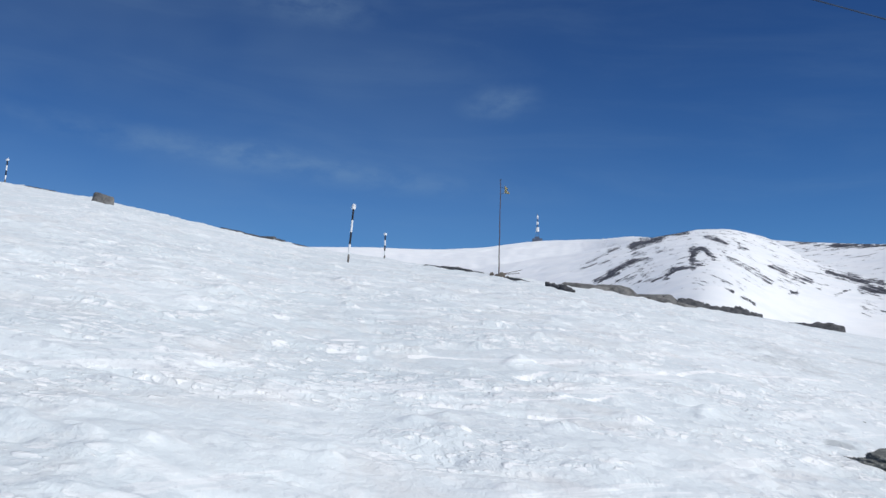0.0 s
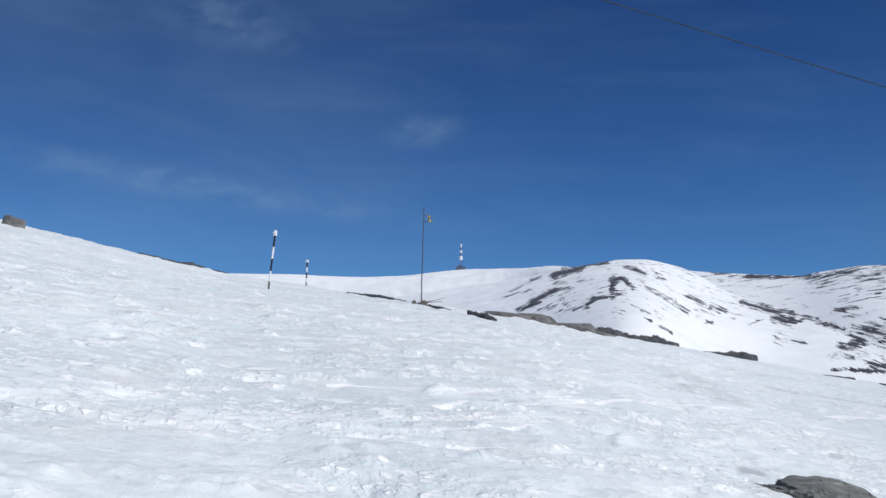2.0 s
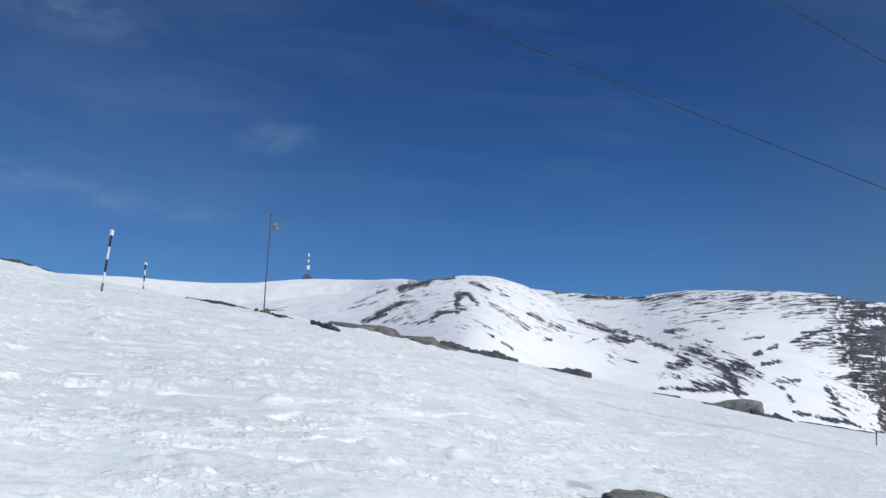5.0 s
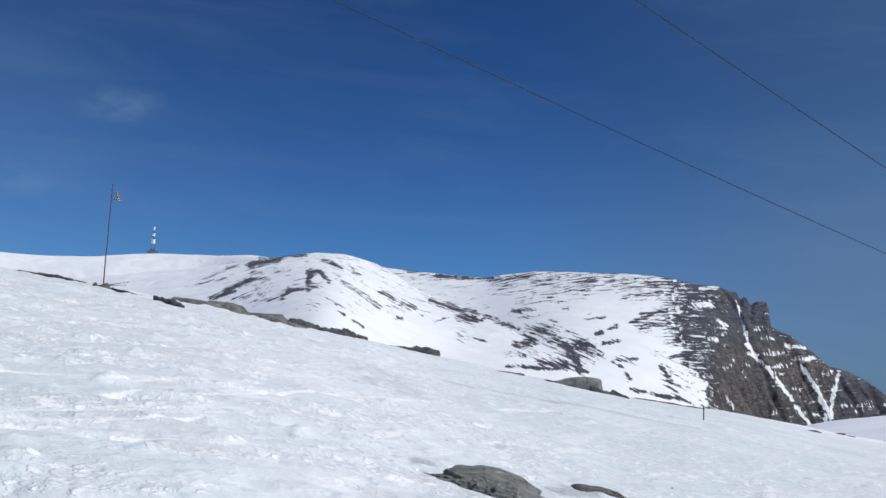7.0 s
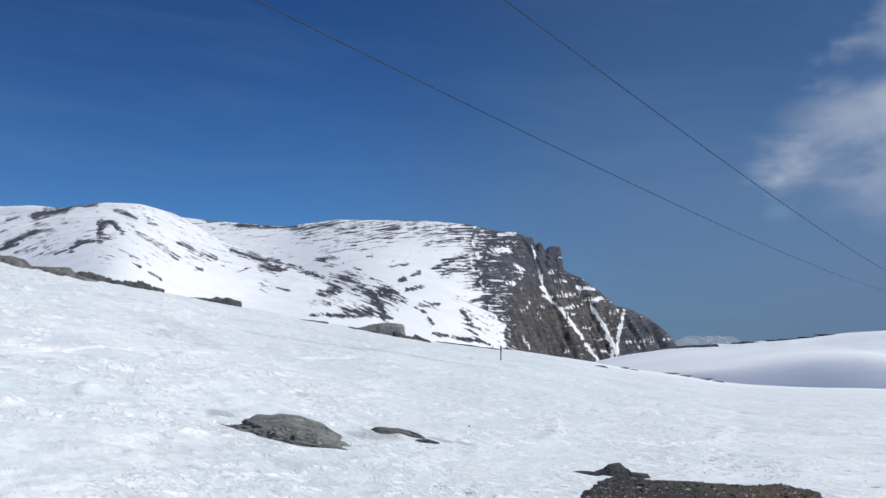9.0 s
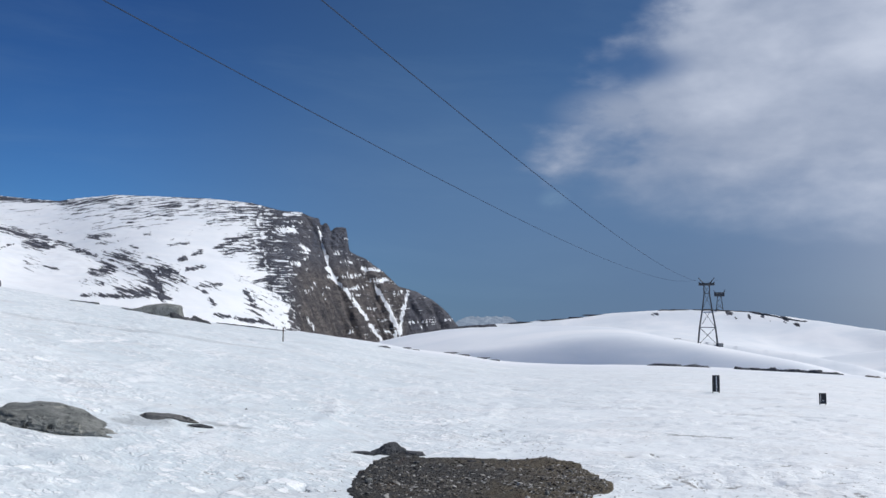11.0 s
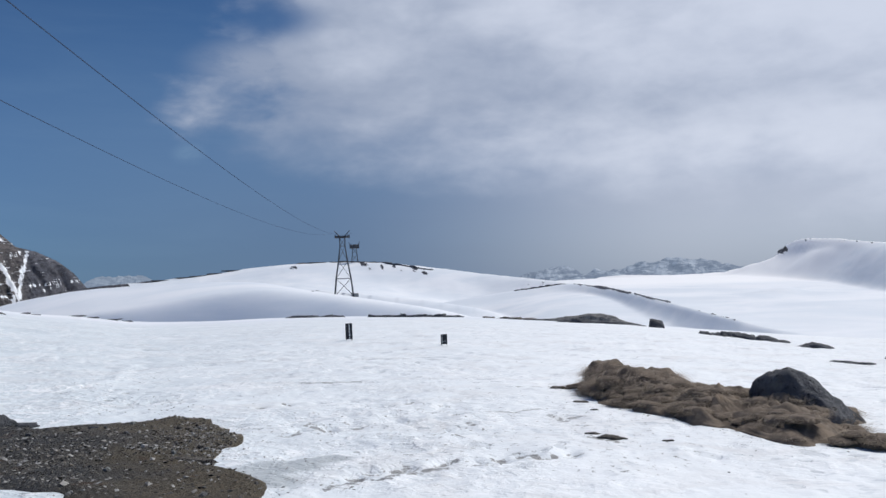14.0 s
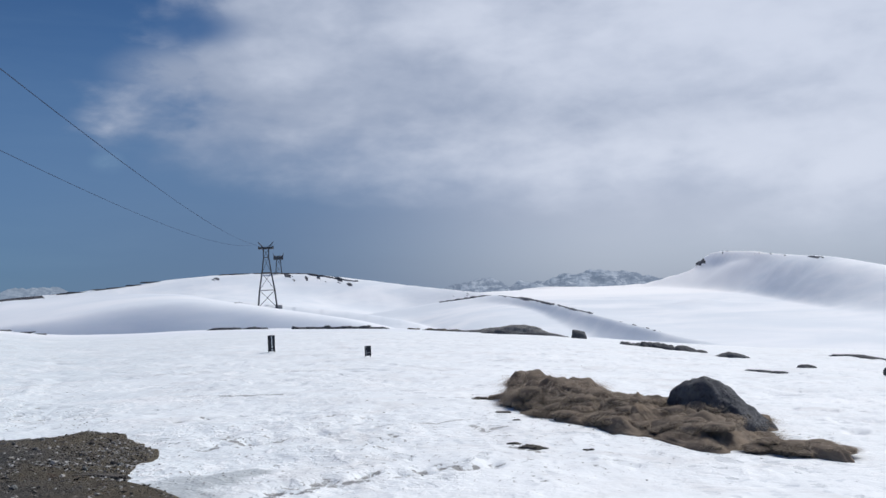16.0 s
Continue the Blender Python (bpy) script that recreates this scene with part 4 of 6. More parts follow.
RUST = speckled("rusty_pole", (0.06, 0.035, 0.028, 1), (0.13, 0.075, 0.055, 1), 14.0, 0.8)
YELLOW = speckled("faded_flag", (0.52, 0.45, 0.24, 1), (0.66, 0.6, 0.4, 1), 9.0, 0.9)
# bluish steel: distance haze put into the mast's colour
MAST_GREY = speckled("hazy_mast_steel", (0.07, 0.09, 0.14, 1), (0.12, 0.15, 0.21, 1), 0.2, 0.7)
CONCRETE = speckled("concrete", (0.2, 0.2, 0.2, 1), (0.34, 0.33, 0.32, 1), 0.6, 0.9)


# ---- building help ----
def mesh_of(name, bm, mat, smooth=False):
    me = bpy.data.meshes.new(name)
    bm.to_mesh(me)
    bm.free()
    for p in me.polygons:
        p.use_smooth = smooth
    me.materials.append(mat)
    return me


def part(name, bm, mat, parent, label="", smooth=False):
    ob = new(name, mesh_of(name, bm, mat, smooth))
    ob.parent = parent
    return tagged(ob, label)


def box(bm, size, m=None, bevel=0.0):
    out = bmesh.ops.create_cube(bm, size=1.0, matrix=(m or Matrix()) @ Matrix.Diagonal((*size, 1)))
    if bevel:
        edges = {e for v in out["verts"] for e in v.link_edges}
        bmesh.ops.bevel(bm, geom=list(edges), offset=bevel, segments=2, affect="EDGES", profile=0.6)


def bar(bm, a, b, r0, r1=None, sides=8):
    """A round or square bar from a to b."""
    a, b = Vector(a), Vector(b)
    m = Matrix.Translation((a + b) / 2) @ (b - a).to_track_quat("Z", "Y").to_matrix().to_4x4()
    bmesh.ops.create_cone(bm, cap_ends=True, segments=sides, radius1=r0, radius2=r1 if r1 is not None else r0, depth=(b - a).length, matrix=m)


def tube(bm, pts, radii, sides=10):
    """One round tube along upright points."""
    rings = [[bm.verts.new(p + Vector((math.cos(a) * r, math.sin(a) * r, 0))) for a in (2 * math.pi * k / sides for k in range(sides))] for p, r in zip(pts, radii)]
    for low, high in zip(rings, rings[1:]):
        for k in range(sides):
            n = (k + 1) % sides
            bm.faces.new((low[k], low[n], high[n], high[k]))
    bm.faces.new(rings[0][::-1])
    bm.faces.new(rings[-1])


def facing(az, r, sink=0.0, turn=0.0):
    """Pose on the ground at a bearing, its y axis pointing away from the middle of the field."""
    p = on_ground(az, r, sink)
    return Matrix.Translation(p) @ pose(0, 0, 0, 0, 0, -az + turn)


def rock_mesh(name, size, seed, mat, cuts=14, rough=0.10, detail=4, slab=0.0, faces=(), worn=0.0, pits=0.0):
    """A broken rock: a ball cut by planes, with worn, pitted faces. slab: how strongly it is layered; worn: how smooth its top is; pits: how deep the hollows in its flanks are."""
    rng = random.Random(seed)
    planes = []
    for _ in range(cuts):
        d = Vector((rng.gauss(0, 1), rng.gauss(0, 1), rng.gauss(0, 0.8))).normalized()
        planes.append((d, rng.uniform(0.62, 0.98)))
    planes.append((Vector((rng.uniform(-0.2, 0.2), rng.uniform(-0.3, 0.1), 1)).normalized(), rng.uniform(0.7, 0.9)))
    planes += [(Vector(n).normalized(), h) for *n, h in faces]
    bm = bmesh.new()
    bmesh.ops.create_icosphere(bm, subdivisions=detail, radius=1.0)
    off = Vector((rng.uniform(-50, 50), rng.uniform(-50, 50), rng.uniform(-50, 50)))
    for v in bm.verts:
        d = v.co.normalized()
        reach = [h / c for n, h in planes if (c := d.dot(n)) > 0.05]
        reach.sort()
        r = min(1.15, reach[0]) if reach else 1.0
        if len(reach) > 1:
            r -= 0.06 * max(0.0, 1 - (reach[1] - reach[0]) / 0.1)
        p = d * r
        here = rough * (1 - worn * min(1.0, max(0.0, d.z * 2.6 - 0.5)))
        r += here * (noise.fractal(p * 2.3 + off, 1.0, 2.1, 4) * 0.9)
        r += here * 0.5 * -abs(noise.noise(p * 6.0 + off))
        if pits:
            r -= pits * max(0.0, noise.noise(p * 5.5 + off) + 0.5 * noise.noise(p * 12.0 + off) - 0.08) * min(1.0, max(0.0, 1.5 - 2.2 * d.z))
        if slab:
            r += slab * 0.06 * math.sin(p.z * 16 + 3 * noise.noise(p * 1.4 + off))
        v.co = Vector((d.x * r * size[0] / 2, d.y * r * size[1] / 2, d.z * r * size[2]))
    return mesh_of(name, bm, mat, True)


def rock(name, az, r, size, seed, mat, label, turn=0.0, sink=0.35, roll=0.0, group="", **kw):
    """A rock of width, depth and height in metres, bedded in the snow. roll: how far its top tips to the right, in degrees."""
    ob = new(name, rock_mesh(name, size, seed, mat, **kw))
    ob.matrix_world = facing(az, r, size[2] * sink, turn) @ pose(0, 0, 0, 0, roll, 0)
    return tagged(ob, label, "rock", group)


# ---- stakes, flagpole, signs on the snowfield ----
def snow_stake(az, r, height, lean, label):
    root = new("snow_stake")
    root.matrix_world = facing(az, r, 0.08) @ pose(0, 0, 0, 0, lean, 0)
    radius = 0.032
    edges = (0.0, 0.17, 0.34, 0.54, 0.74, 0.93)
    for k, (a, b) in enumerate(zip(edges, edges[1:])):
        bm = bmesh.new()
        bar(bm, (0, 0, a * height), (0, 0, b * height), radius, sides=14)
        part("band", bm, (GREY, WHITE, BLACK, WHITE, BLACK)[k], root, ("bare weathered foot", "white painted band", "black painted band", "white painted band", "black painted band")[k])
    bm = bmesh.new()
    bar(bm, (0, 0, 0.925 * height), (0, 0, 1.0 * height), 0.065, sides=14)
    bar(bm, (0, 0, 1.0 * height), (0, 0, 1.012 * height), 0.065, 0.03, sides=14)
    part("reflector_cap", bm, WHITE, root, "wider white cap with reflector")
    return tagged(root, label, "snow stake", "snow stakes along the winter route")


snow_stake(-3.7, 30.0, 1.93, 4.0, "black and white banded winter route stake leaning in the snow")
snow_stake(-1.5, 40.6, 1.15, 0.5, "thin black and white banded stake near the snow crest")
snow_stake(-23.12, 46.8, 1.15, 2.5, "banded route stake standing on the snow skyline beside small stones")


def flagpole(az, r, height):
    root = new("flagpole")
    root.matrix_world = facing(az, r, 0.05) @ pose(0, 0, 0, 0, 0.3, 0)
    bm = bmesh.new()
    knots = 9
    pts = [Vector((0.006 * math.sin(k * 1.9), 0.006 * math.cos(k * 2.3), height * k / knots)) for k in range(knots + 1)]
    tube(bm, pts, [0.022 - 0.010 * k / knots for k in range(knots + 1)])
    pole = part("pole", bm, RUST, root, "thin crooked reddish-brown pole")
    bm = bmesh.new()
    bar(bm, pts[-1], pts[-1] + Vector((0, 0, 0.05)), 0.035, 0.01, 10)
    part("finial", bm, BLACK, pole, "dark cap on the pole")
    for z0, z1 in ((0.93, 0.915), (0.86, 0.868)):
        bm = bmesh.new()
        bar(bm, (0.01, 0, height * z0), (0.16, 0, height * z1), 0.006, sides=6)
        part("cord", bm, ROPE, root, "thin cord holding the flag")
    bm = bmesh.new()
    cols, rows = 7, 8
    grid = [[None] * (rows + 1) for _ in range(cols + 1)]
    for i in range(cols + 1):
        for j in range(rows + 1):
            u, v = i / cols, j / rows
            x = 0.15 + 0.19 * u * (0.75 + 0.25 * math.sin(5 * v + 1))
            z = height * 0.868 + 0.27 * v * (1 - 0.15 * u) - 0.05 * u
            grid[i][j] = bm.verts.new((x, 0.03 * math.sin(u * 9 + v * 3), z))
    for i in range(cols):
        for j in range(rows):
            if (i, j) in ((6, 3), (6, 4), (5, 4), (6, 0), (4, 3)):
                continue
            bm.faces.new((grid[i][j], grid[i + 1][j], grid[i + 1][j + 1], grid[i][j + 1]))
    bmesh.ops.solidify(bm, geom=bm.faces[:], thickness=0.006)
    part("flag", bm, YELLOW, root, "torn faded yellow flag")
    for k, end in enumerate(((0.85, 0.1, 0.32), (0.75, -0.1, 0.18))):
        bm = bmesh.new()
        bar(bm, (0.05, 0, 0.12), end, 0.014, 0.008, 6)
        part("brace", bm, RUST, root, "bent thin wire stay")
    return tagged(root, "thin weathered flagpole with torn yellow flag in a stone cairn", "flagpole")


flagpole(5.45, 34.6, 3.62)
for k, (dx, w, h) in enumerate(((-0.33, 0.32, 0.26), (0.1, 0.45, 0.30), (0.42, 0.34, 0.22), (-0.08, 0.3, 0.2))):
    rock("cairn_stone", 5.45 + math.degrees(0.75 * dx / 34.6), 34.35 + 0.16 * (k % 3), (w * 0.75, w * 0.6, h * 0.75), 300 + k, BROWN, "rough brownish stone heaped at the flagpole foot", turn=40 * k, sink=0.15,
         group="cairn stones round the flagpole", detail=3)


def sign_board(az, r, width, height, gap, bars, label):
    """A dark board on a low post, with unreadable pale marks."""
    root = new("sign_board")
    root.matrix_world = facing(az, r, 0.0, 6.0)
    bm = bmesh.new()
    box(bm, (width, 0.025, height), pose(0, 0, gap + height / 2), 0.004)
    panel = part("panel", bm, BLACK, root, "dark weathered panel")
    for side in (-1, 1):
        bm = bmesh.new()
        box(bm, (width * 0.12, 0.04, height + gap + 0.12), pose(side * width * 0.42, 0.035, (height + gap - 0.12) / 2), 0.004)
        part("post", bm, GREY, root)
    for k, (x, z, w, h) in enumerate(bars):
        bm = bmesh.new()
        box(bm, (w * width, 0.004, h * height), pose(x * width, -0.017, gap + z * height), 0.0)
        part("mark", bm, WHITE, panel, "faded pale marking")
    return tagged(root, label, "sign", "dark sign boards on the snowfield")


sign_board(65.72, 28.2, 0.2, 0.46, 0.03, ((0.06, 0.86, 0.12, 0.12), (0.06, 0.67, 0.14, 0.16), (0.06, 0.47, 0.12, 0.16), (0.08, 0.28, 0.14, 0.14), (0.06, 0.1, 0.12, 0.1)),
           "narrow upright black sign board with faded white marks in snow")
sign_board(71.35, 24.6, 0.16, 0.25, 0.03, ((-0.3, 0.5, 0.05, 0.8), (0.05, 0.3, 0.3, 0.04)), "small dark rectangular sign board standing in the snow")


def marker_post(az, r, height):
    root = new("marker_post")
    root.matrix_world = facing(az, r, 0.1) @ pose(0, 0, 0, 0, 0.6, 0)
    bm = bmesh.new()
    bar(bm, (0, 0, 0), (0, 0, height * 0.72), 0.028, 0.025, 10)
    part("shaft", bm, GREY, root)
    bm = bmesh.new()
    bar(bm, (0, 0, height * 0.72), (0, 0, height), 0.027, 0.024, 10)
    part("tip", bm, RUST, root, "reddish painted tip")
    return tagged(root, "thin weathered wooden marker post in the snow", "post")


marker_post(40.45, 40.0, 0.66)

# ---- cable car line ----
PYLON_AZ, PYLON_R = 65.3, 330.0
LINE = Vector((0.92958, 0.36861, 0.0))


def lattice_pylon():
    """Steel tower of the cable car: four battered legs, ladders of struts, a crosshead with rope saddles."""
    base = bearing(PYLON_AZ, PYLON_R)
    foot = ground_at(base.x, base.y)
    top = EYE + PYLON_R * math.tan(radians(2.0))
    h = top - foot
    root = new("cable_car_pylon")
    root.matrix_world = Matrix.Translation((base.x, base.y, foot)) @ pose(0, 0, 0, 0, 0, -PYLON_AZ)
    levels = ((0.0, 3.3), (0.3, 2.55), (0.6, 1.55), (0.86, 0.85), (1.0, 0.95))

    def corner(k, sx, sy):
        return Vector((sx * levels[k][1], sy * levels[k][1] * 0.8, levels[k][0] * h))

    for sx, sy in ((-1, -1), (1, -1), (1, 1), (-1, 1)):
        bm = bmesh.new()
        for k in range(4):
            bar(bm, corner(k, sx, sy) - Vector((0, 0, 1.5 if k == 0 else 0)), corner(k + 1, sx, sy), 0.30 - 0.03 * k, 0.27 - 0.03 * k, 6)
        part("leg", bm, STEEL, root)
    ring = ((-1, -1), (1, -1), (1, 1), (-1, 1))
    for k in range(5):
        bm = bmesh.new()
        for q in range(4):
            a, b = ring[q], ring[(q + 1) % 4]
            bar(bm, corner(k, *a) if k else corner(0, *a) + Vector((0, 0, 0.4)), corner(k, *b) if k else corner(0, *b) + Vector((0, 0, 0.4)), 0.13, sides=5)
        if k:
            part("girt", bm, STEEL, root)
        else:
            bm.free()
    for k in range(4):
        for q in range(4):
            a, b = ring[q], ring[(q + 1) % 4]
            bm = bmesh.new()
            bar(bm, corner(k, *a), corner(k + 1, *b), 0.07, sides=5)
            bar(bm, corner(k, *b), corner(k + 1, *a), 0.07, sides=5)
            part("cross_brace", bm, STEEL, root)
    bm = bmesh.new()
    box(bm, (5.2, 1.6, 0.55), pose(0, 0, h + 0.2), 0.05)
    box(bm, (4.6, 1.0, 0.3), pose(0, 0, h + 0.6), 0.04)
    part("crosshead", bm, STEEL, root, "broad dark steel crosshead")
    for s in (-1, 1):
        bm = bmesh.new()
        bar(bm, (s * 0.8, 0, h + 0.4), (s * 2.6, 0, h + 2.5), 0.2, 0.14, 6)
        part("horn", bm, STEEL, root, "slanting crane arm")
        bm = bmesh.new()
        box(bm, (0.5, 3.2, 0.4), pose(s * 2.35, 0, h + 0.75), 0.06)
        part("rope_saddle", bm, STEEL, root)
    bm = bmesh.new()
    box(bm, (2.4, 2.0, 1.3), pose(3.7, -1.6, 0.2), 0.1)
    part("footing", bm, CONCRETE, root, "concrete footing block")
    return tagged(root, "tall dark steel lattice cable car tower on snow", "pylon", "cable car towers")


def far_pylon(az, r):
    base = bearing(az, r)
    foot = ground_at(base.x, base.y)
    root = new("cable_car_pylon")
    root.matrix_world = Matrix.Translation((base.x, base.y, foot)) @ pose(0, 0, 0, 0, 0, -az)
    h = 8.4
    for sx in (-1, 1):
        for sy in (-1, 1):
            bm = bmesh.new()
            bar(bm, (sx * 2.1, sy * 1.6, -2), (sx * 1.1, sy * 0.9, h), 0.27, 0.24, 6)
            part("leg", bm, STEEL, root)
    for a, b in ((0.05, 0.5), (0.5, 1.0)):
        for s in (1, -1):
            bm = bmesh.new()
            bar(bm, (-s * (2.1 - a), -1.4, a * h), (s * (2.1 - b), -1.0, b * h), 0.1, sides=5)
            part("cross_brace", bm, STEEL, root)
    bm = bmesh.new()
    box(bm, (6.0, 2.2, 2.5), pose(0, 0, h + 1.1), 0.15)
    part("head_platform", bm, STEEL, root, "dark boxy rope platform")
    for s in (-1, 1):
        bm = bmesh.new()
        bar(bm, (s * 2.6, 0, h + 2.2), (s * 3.3, 0, h + 4.0), 0.28, 0.15, 6)
        part("horn", bm, STEEL, root)
        bm = bmesh.new()
        box(bm, (0.7, 0.2, 0.5), pose(s * 1.3, -1.15, h + 1.9), 0.05)
        part("panel", bm, CONCRETE, root, "pale small panel")
    return tagged(root, "distant dark cable car tower with boxy head on the ridge", "pylon", "cable car towers")


lattice_pylon()
far_pylon(66.0, 598.0)


def cable(name, start, a, b, length, radius):
    """A hanging rope from the tower towards the valley station behind; its height over the eye follows a sagging curve."""
    cu = bpy.data.curves.new(name, "CURVE")
    cu.dimensions, cu.bevel_depth, cu.bevel_resolution = "3D", radius, 2
    sp = cu.splines.new("POLY")
    steps = 90
    sp.points.add(steps)
    for k in range(steps + 1):
        s = length * k / steps
        p = Vector(start) - LINE * s
        sp.points[k].co = (p.x, p.y, EYE + 13.2 + a * s + b * s * s, 1)
    cu.materials.append(ROPE)
    return tagged(new(name, cu), "dark steel cable car rope hanging overhead in the sky", "cable", "cable car ropes")


cable("track_rope", (298.518, 141.150, 0), -0.0517829, 0.000146534, 350.0, 0.026)
cable("track_rope", (301.098, 134.643, 0), -0.0595973, 0.000174375, 350.0, 0.026)


# ---- relay mast on the far ridge ----
def relay_mast(az, r):
    base = bearing(az, r)
    foot = EYE + r * math.tan(radians(7.05))
    root = new("relay_mast")
    root.matrix_world = Matrix.Translation((base.x, base.y, foot)) @ pose(0, 0, 0, 0, 0, -az)
    bm = bmesh.new()
    box(bm, (26, 16, 12), pose(0, 0, 1), 0.4)
    part("station_house", bm, MAST_GREY, root, "low dark station building")
    bm = bmesh.new()
    box(bm, (12, 10, 6), pose(-1, 0, 9), 0.3)
    part("upper_floor", bm, MAST_GREY, root)
    for sx in (-1, 1):
        for sy in (-1, 1):
            bm = bmesh.new()
            bar(bm, (sx * 5, sy * 5, 8), (sx * 2.0, sy * 2.0, 30), 0.55, 0.45, 6)
            part("leg", bm, MAST_GREY, root)
    for name, z0, z1, rad, mat, label in (("drum", 26, 37, 4.6, WHITE, "wide white antenna drum"), ("shaft", 37, 45, 1.5, MAST_GREY, "dark lattice section"), ("drum", 45, 52, 3.2, WHITE, "white antenna drum"),
                                          ("shaft", 52, 60, 1.2, MAST_GREY, "dark lattice section"), ("drum", 60, 69, 2.2, WHITE, "white mast tip"), ("spike", 69, 74, 0.6, MAST_GREY, "thin lightning rod")):
        bm = bmesh.new()
        bar(bm, (0, 0, z0), (0, 0, z1), rad, rad * 0.92, 16)
        part(name, bm, mat, root, label)
    return tagged(root, "distant white and dark relay mast with low station building", "mast")


relay_mast(7.75, 2490.0)

# ---- rocks ----
ROCKS = "rocks along the snow crest"
rock("skyline_boulder", -18.0, 38.9, (1.12, 0.85, 0.7), 7, SLAB, "squarish grey boulder standing on the snow skyline", cuts=3, sink=0.15, rough=0.05, roll=9, faces=((1, 0, 0.1, 0.78), (-1, 0, 0.1, 0.74), (0, -1, 0.1, 0.7), (0.05, 0, 1, 0.62)), group=ROCKS)


def band(name, az0, az1, r0, r1, height, count, seed, mat, label, group=ROCKS, tilt=0.0, **kw):
    """A broken band of bedrock showing through the snow between two places."""
    rng = random.Random(seed)
    a, b = bearing(az0, r0), bearing(az1, r1)
    way = math.degrees(math.atan2(b.y - a.y, b.x - a.x))
    for k in range(count):
        f = (k + 0.5 + rng.uniform(-0.2, 0.2)) / count
        p = a.lerp(b, f)
        w = (b - a).length / count * rng.uniform(1.4, 2.2)
        az, r = math.degrees(math.atan2(p.x, p.y)), math.hypot(p.x, p.y)
        shape = dict(slab=1.0, detail=4 if r < 60 else 3, cuts=8, rough=0.15, faces=((rng.uniform(-0.25, 0.25), -0.1, 1, rng.uniform(0.42, 0.62)), (rng.uniform(-0.2, 0.2), -1, 0.15, 0.6)))
        shape.update(kw)
        rock(name, az, r, (w, min(w * rng.uniform(0.3, 0.5), 6 * height), height * rng.uniform(0.9, 1.7)), seed * 31 + k, mat, label, turn=way + az + rng.uniform(-9, 9), sink=0.3, roll=tilt + rng.uniform(-1, 1) * min(4.0, 60 * height / w), group=group,
             **shape)


DARK = "dark flat bedrock ledge breaking through the snow crest"
band("rock_ledge", -11.0, -6.8, 41.6, 40.8, 0.26, 5, 11, SLATE, DARK, tilt=6)
band("rock_ledge", -21.9, -20.6, 46.8, 46.5, 0.14, 2, 12, SLATE, DARK, tilt=4)
band("rock_ledge", 1.2, 4.2, 36.9, 35.5, 0.2, 5, 13, SLATE, DARK, tilt=6)
band("rock_ledge", 6.0, 7.2, 32.6, 32.0, 0.13, 2, 14, SLATE, DARK, tilt=8)
band("rock_ledge", 8.3, 9.7, 31.0, 29.0, 0.32, 3, 15, SLATE, DARK, tilt=9)
band("rock_slab", 10.0, 16.4, 33.3, 34.8, 0.56, 4, 16, SLAB, "long pale grey rock slab lying along the snow crest", tilt=8, rough=0.045, cuts=4, slab=0.4)
band("rubble_block", 15.8, 20.4, 35.6, 39.2, 0.55, 8, 17, SLATE, "dark angular rubble block on the snow crest", tilt=8)
band("rock_slab", 22.5, 24.8, 44.4, 45.4, 0.55, 2, 18, SLATE, "dark flat-topped slab at the crest end", tilt=7)
band("rock_ledge", 28.8, 29.9, 45.6, 46.4, 0.13, 2, 19, SLATE, DARK, tilt=5)
rock("crag_boulder", 33.2, 46.6, (3.5, 1.7, 1.0), 41, GRANITE, "flat-topped grey boulder with a sheer end, half buried in snow", sink=0.14, roll=6, group=ROCKS, cuts=2, rough=0.06,
     faces=((0.0, -0.1, 1, 0.64), (1, -0.1, 0.08, 0.66), (-0.5, 0.0, 0.8, 0.56), (0, -1, 0.12, 0.62)))
band("rock_ledge", 31.4, 32.8, 45.6, 45.6, 0.13, 3, 20, SLATE, DARK, tilt=6)
band("rock_ledge", 34.3, 35.9, 45.9, 47.4, 0.42, 3, 21, SLATE, DARK, tilt=9)
band("rock_ledge", 36.6, 40.2, 51.5, 56.0, 0.12, 6, 22, SLATE, DARK, tilt=4)
band("rock_ledge", 45.8, 46.5, 62.5, 64.0, 0.1, 2, 23, SLATE, DARK)
band("rock_ledge", 47.3, 48.2, 73.0, 75.0, 0.1, 2, 24, SLATE, DARK)
PLAIN = "rocks on the plateau edge"
FLAT = "low dark rock outcrop on the edge of the plateau"
band("rock_outcrop", 49.5, 53.2, 82.0, 85.0, 0.10, 4, 25, SLATE, FLAT, PLAIN)
band("rock_outcrop", 62.0, 65.2, 90.0, 90.0, 0.45, 4, 26, SLATE, FLAT, PLAIN)
band("rock_outcrop", 66.8, 72.2, 91.0, 88.0, 0.7, 11, 27, SLATE, FLAT, PLAIN, tilt=1)
band("rock_outcrop", 73.8, 79.6, 90.0, 79.0, 0.42, 9, 28, BROWN, FLAT, PLAIN, tilt=1)
band("rock_outcrop", 76.6, 79.6, 80.0, 77.0, 0.5, 4, 29, SLAB, FLAT, PLAIN, tilt=1, rough=0.09, cuts=5)
rock("rock_outcrop", 80.3, 74.0, (6.6, 3.2, 1.7), 292, SLAB, "broad greyish rock outcrop rising to a blunt peak above the snow", sink=0.28, turn=-6, roll=2, group=PLAIN, slab=0.5, rough=0.13, cuts=1, detail=5,
     faces=((0.5, -0.05, 1, 0.56), (-0.22, -0.05, 1, 0.6), (0.1, -1, 0.5, 0.7)))
band("rock_outcrop", 78.4, 82.4, 66.0, 61.0, 0.4, 4, 30, SLATE, FLAT, PLAIN, tilt=2)
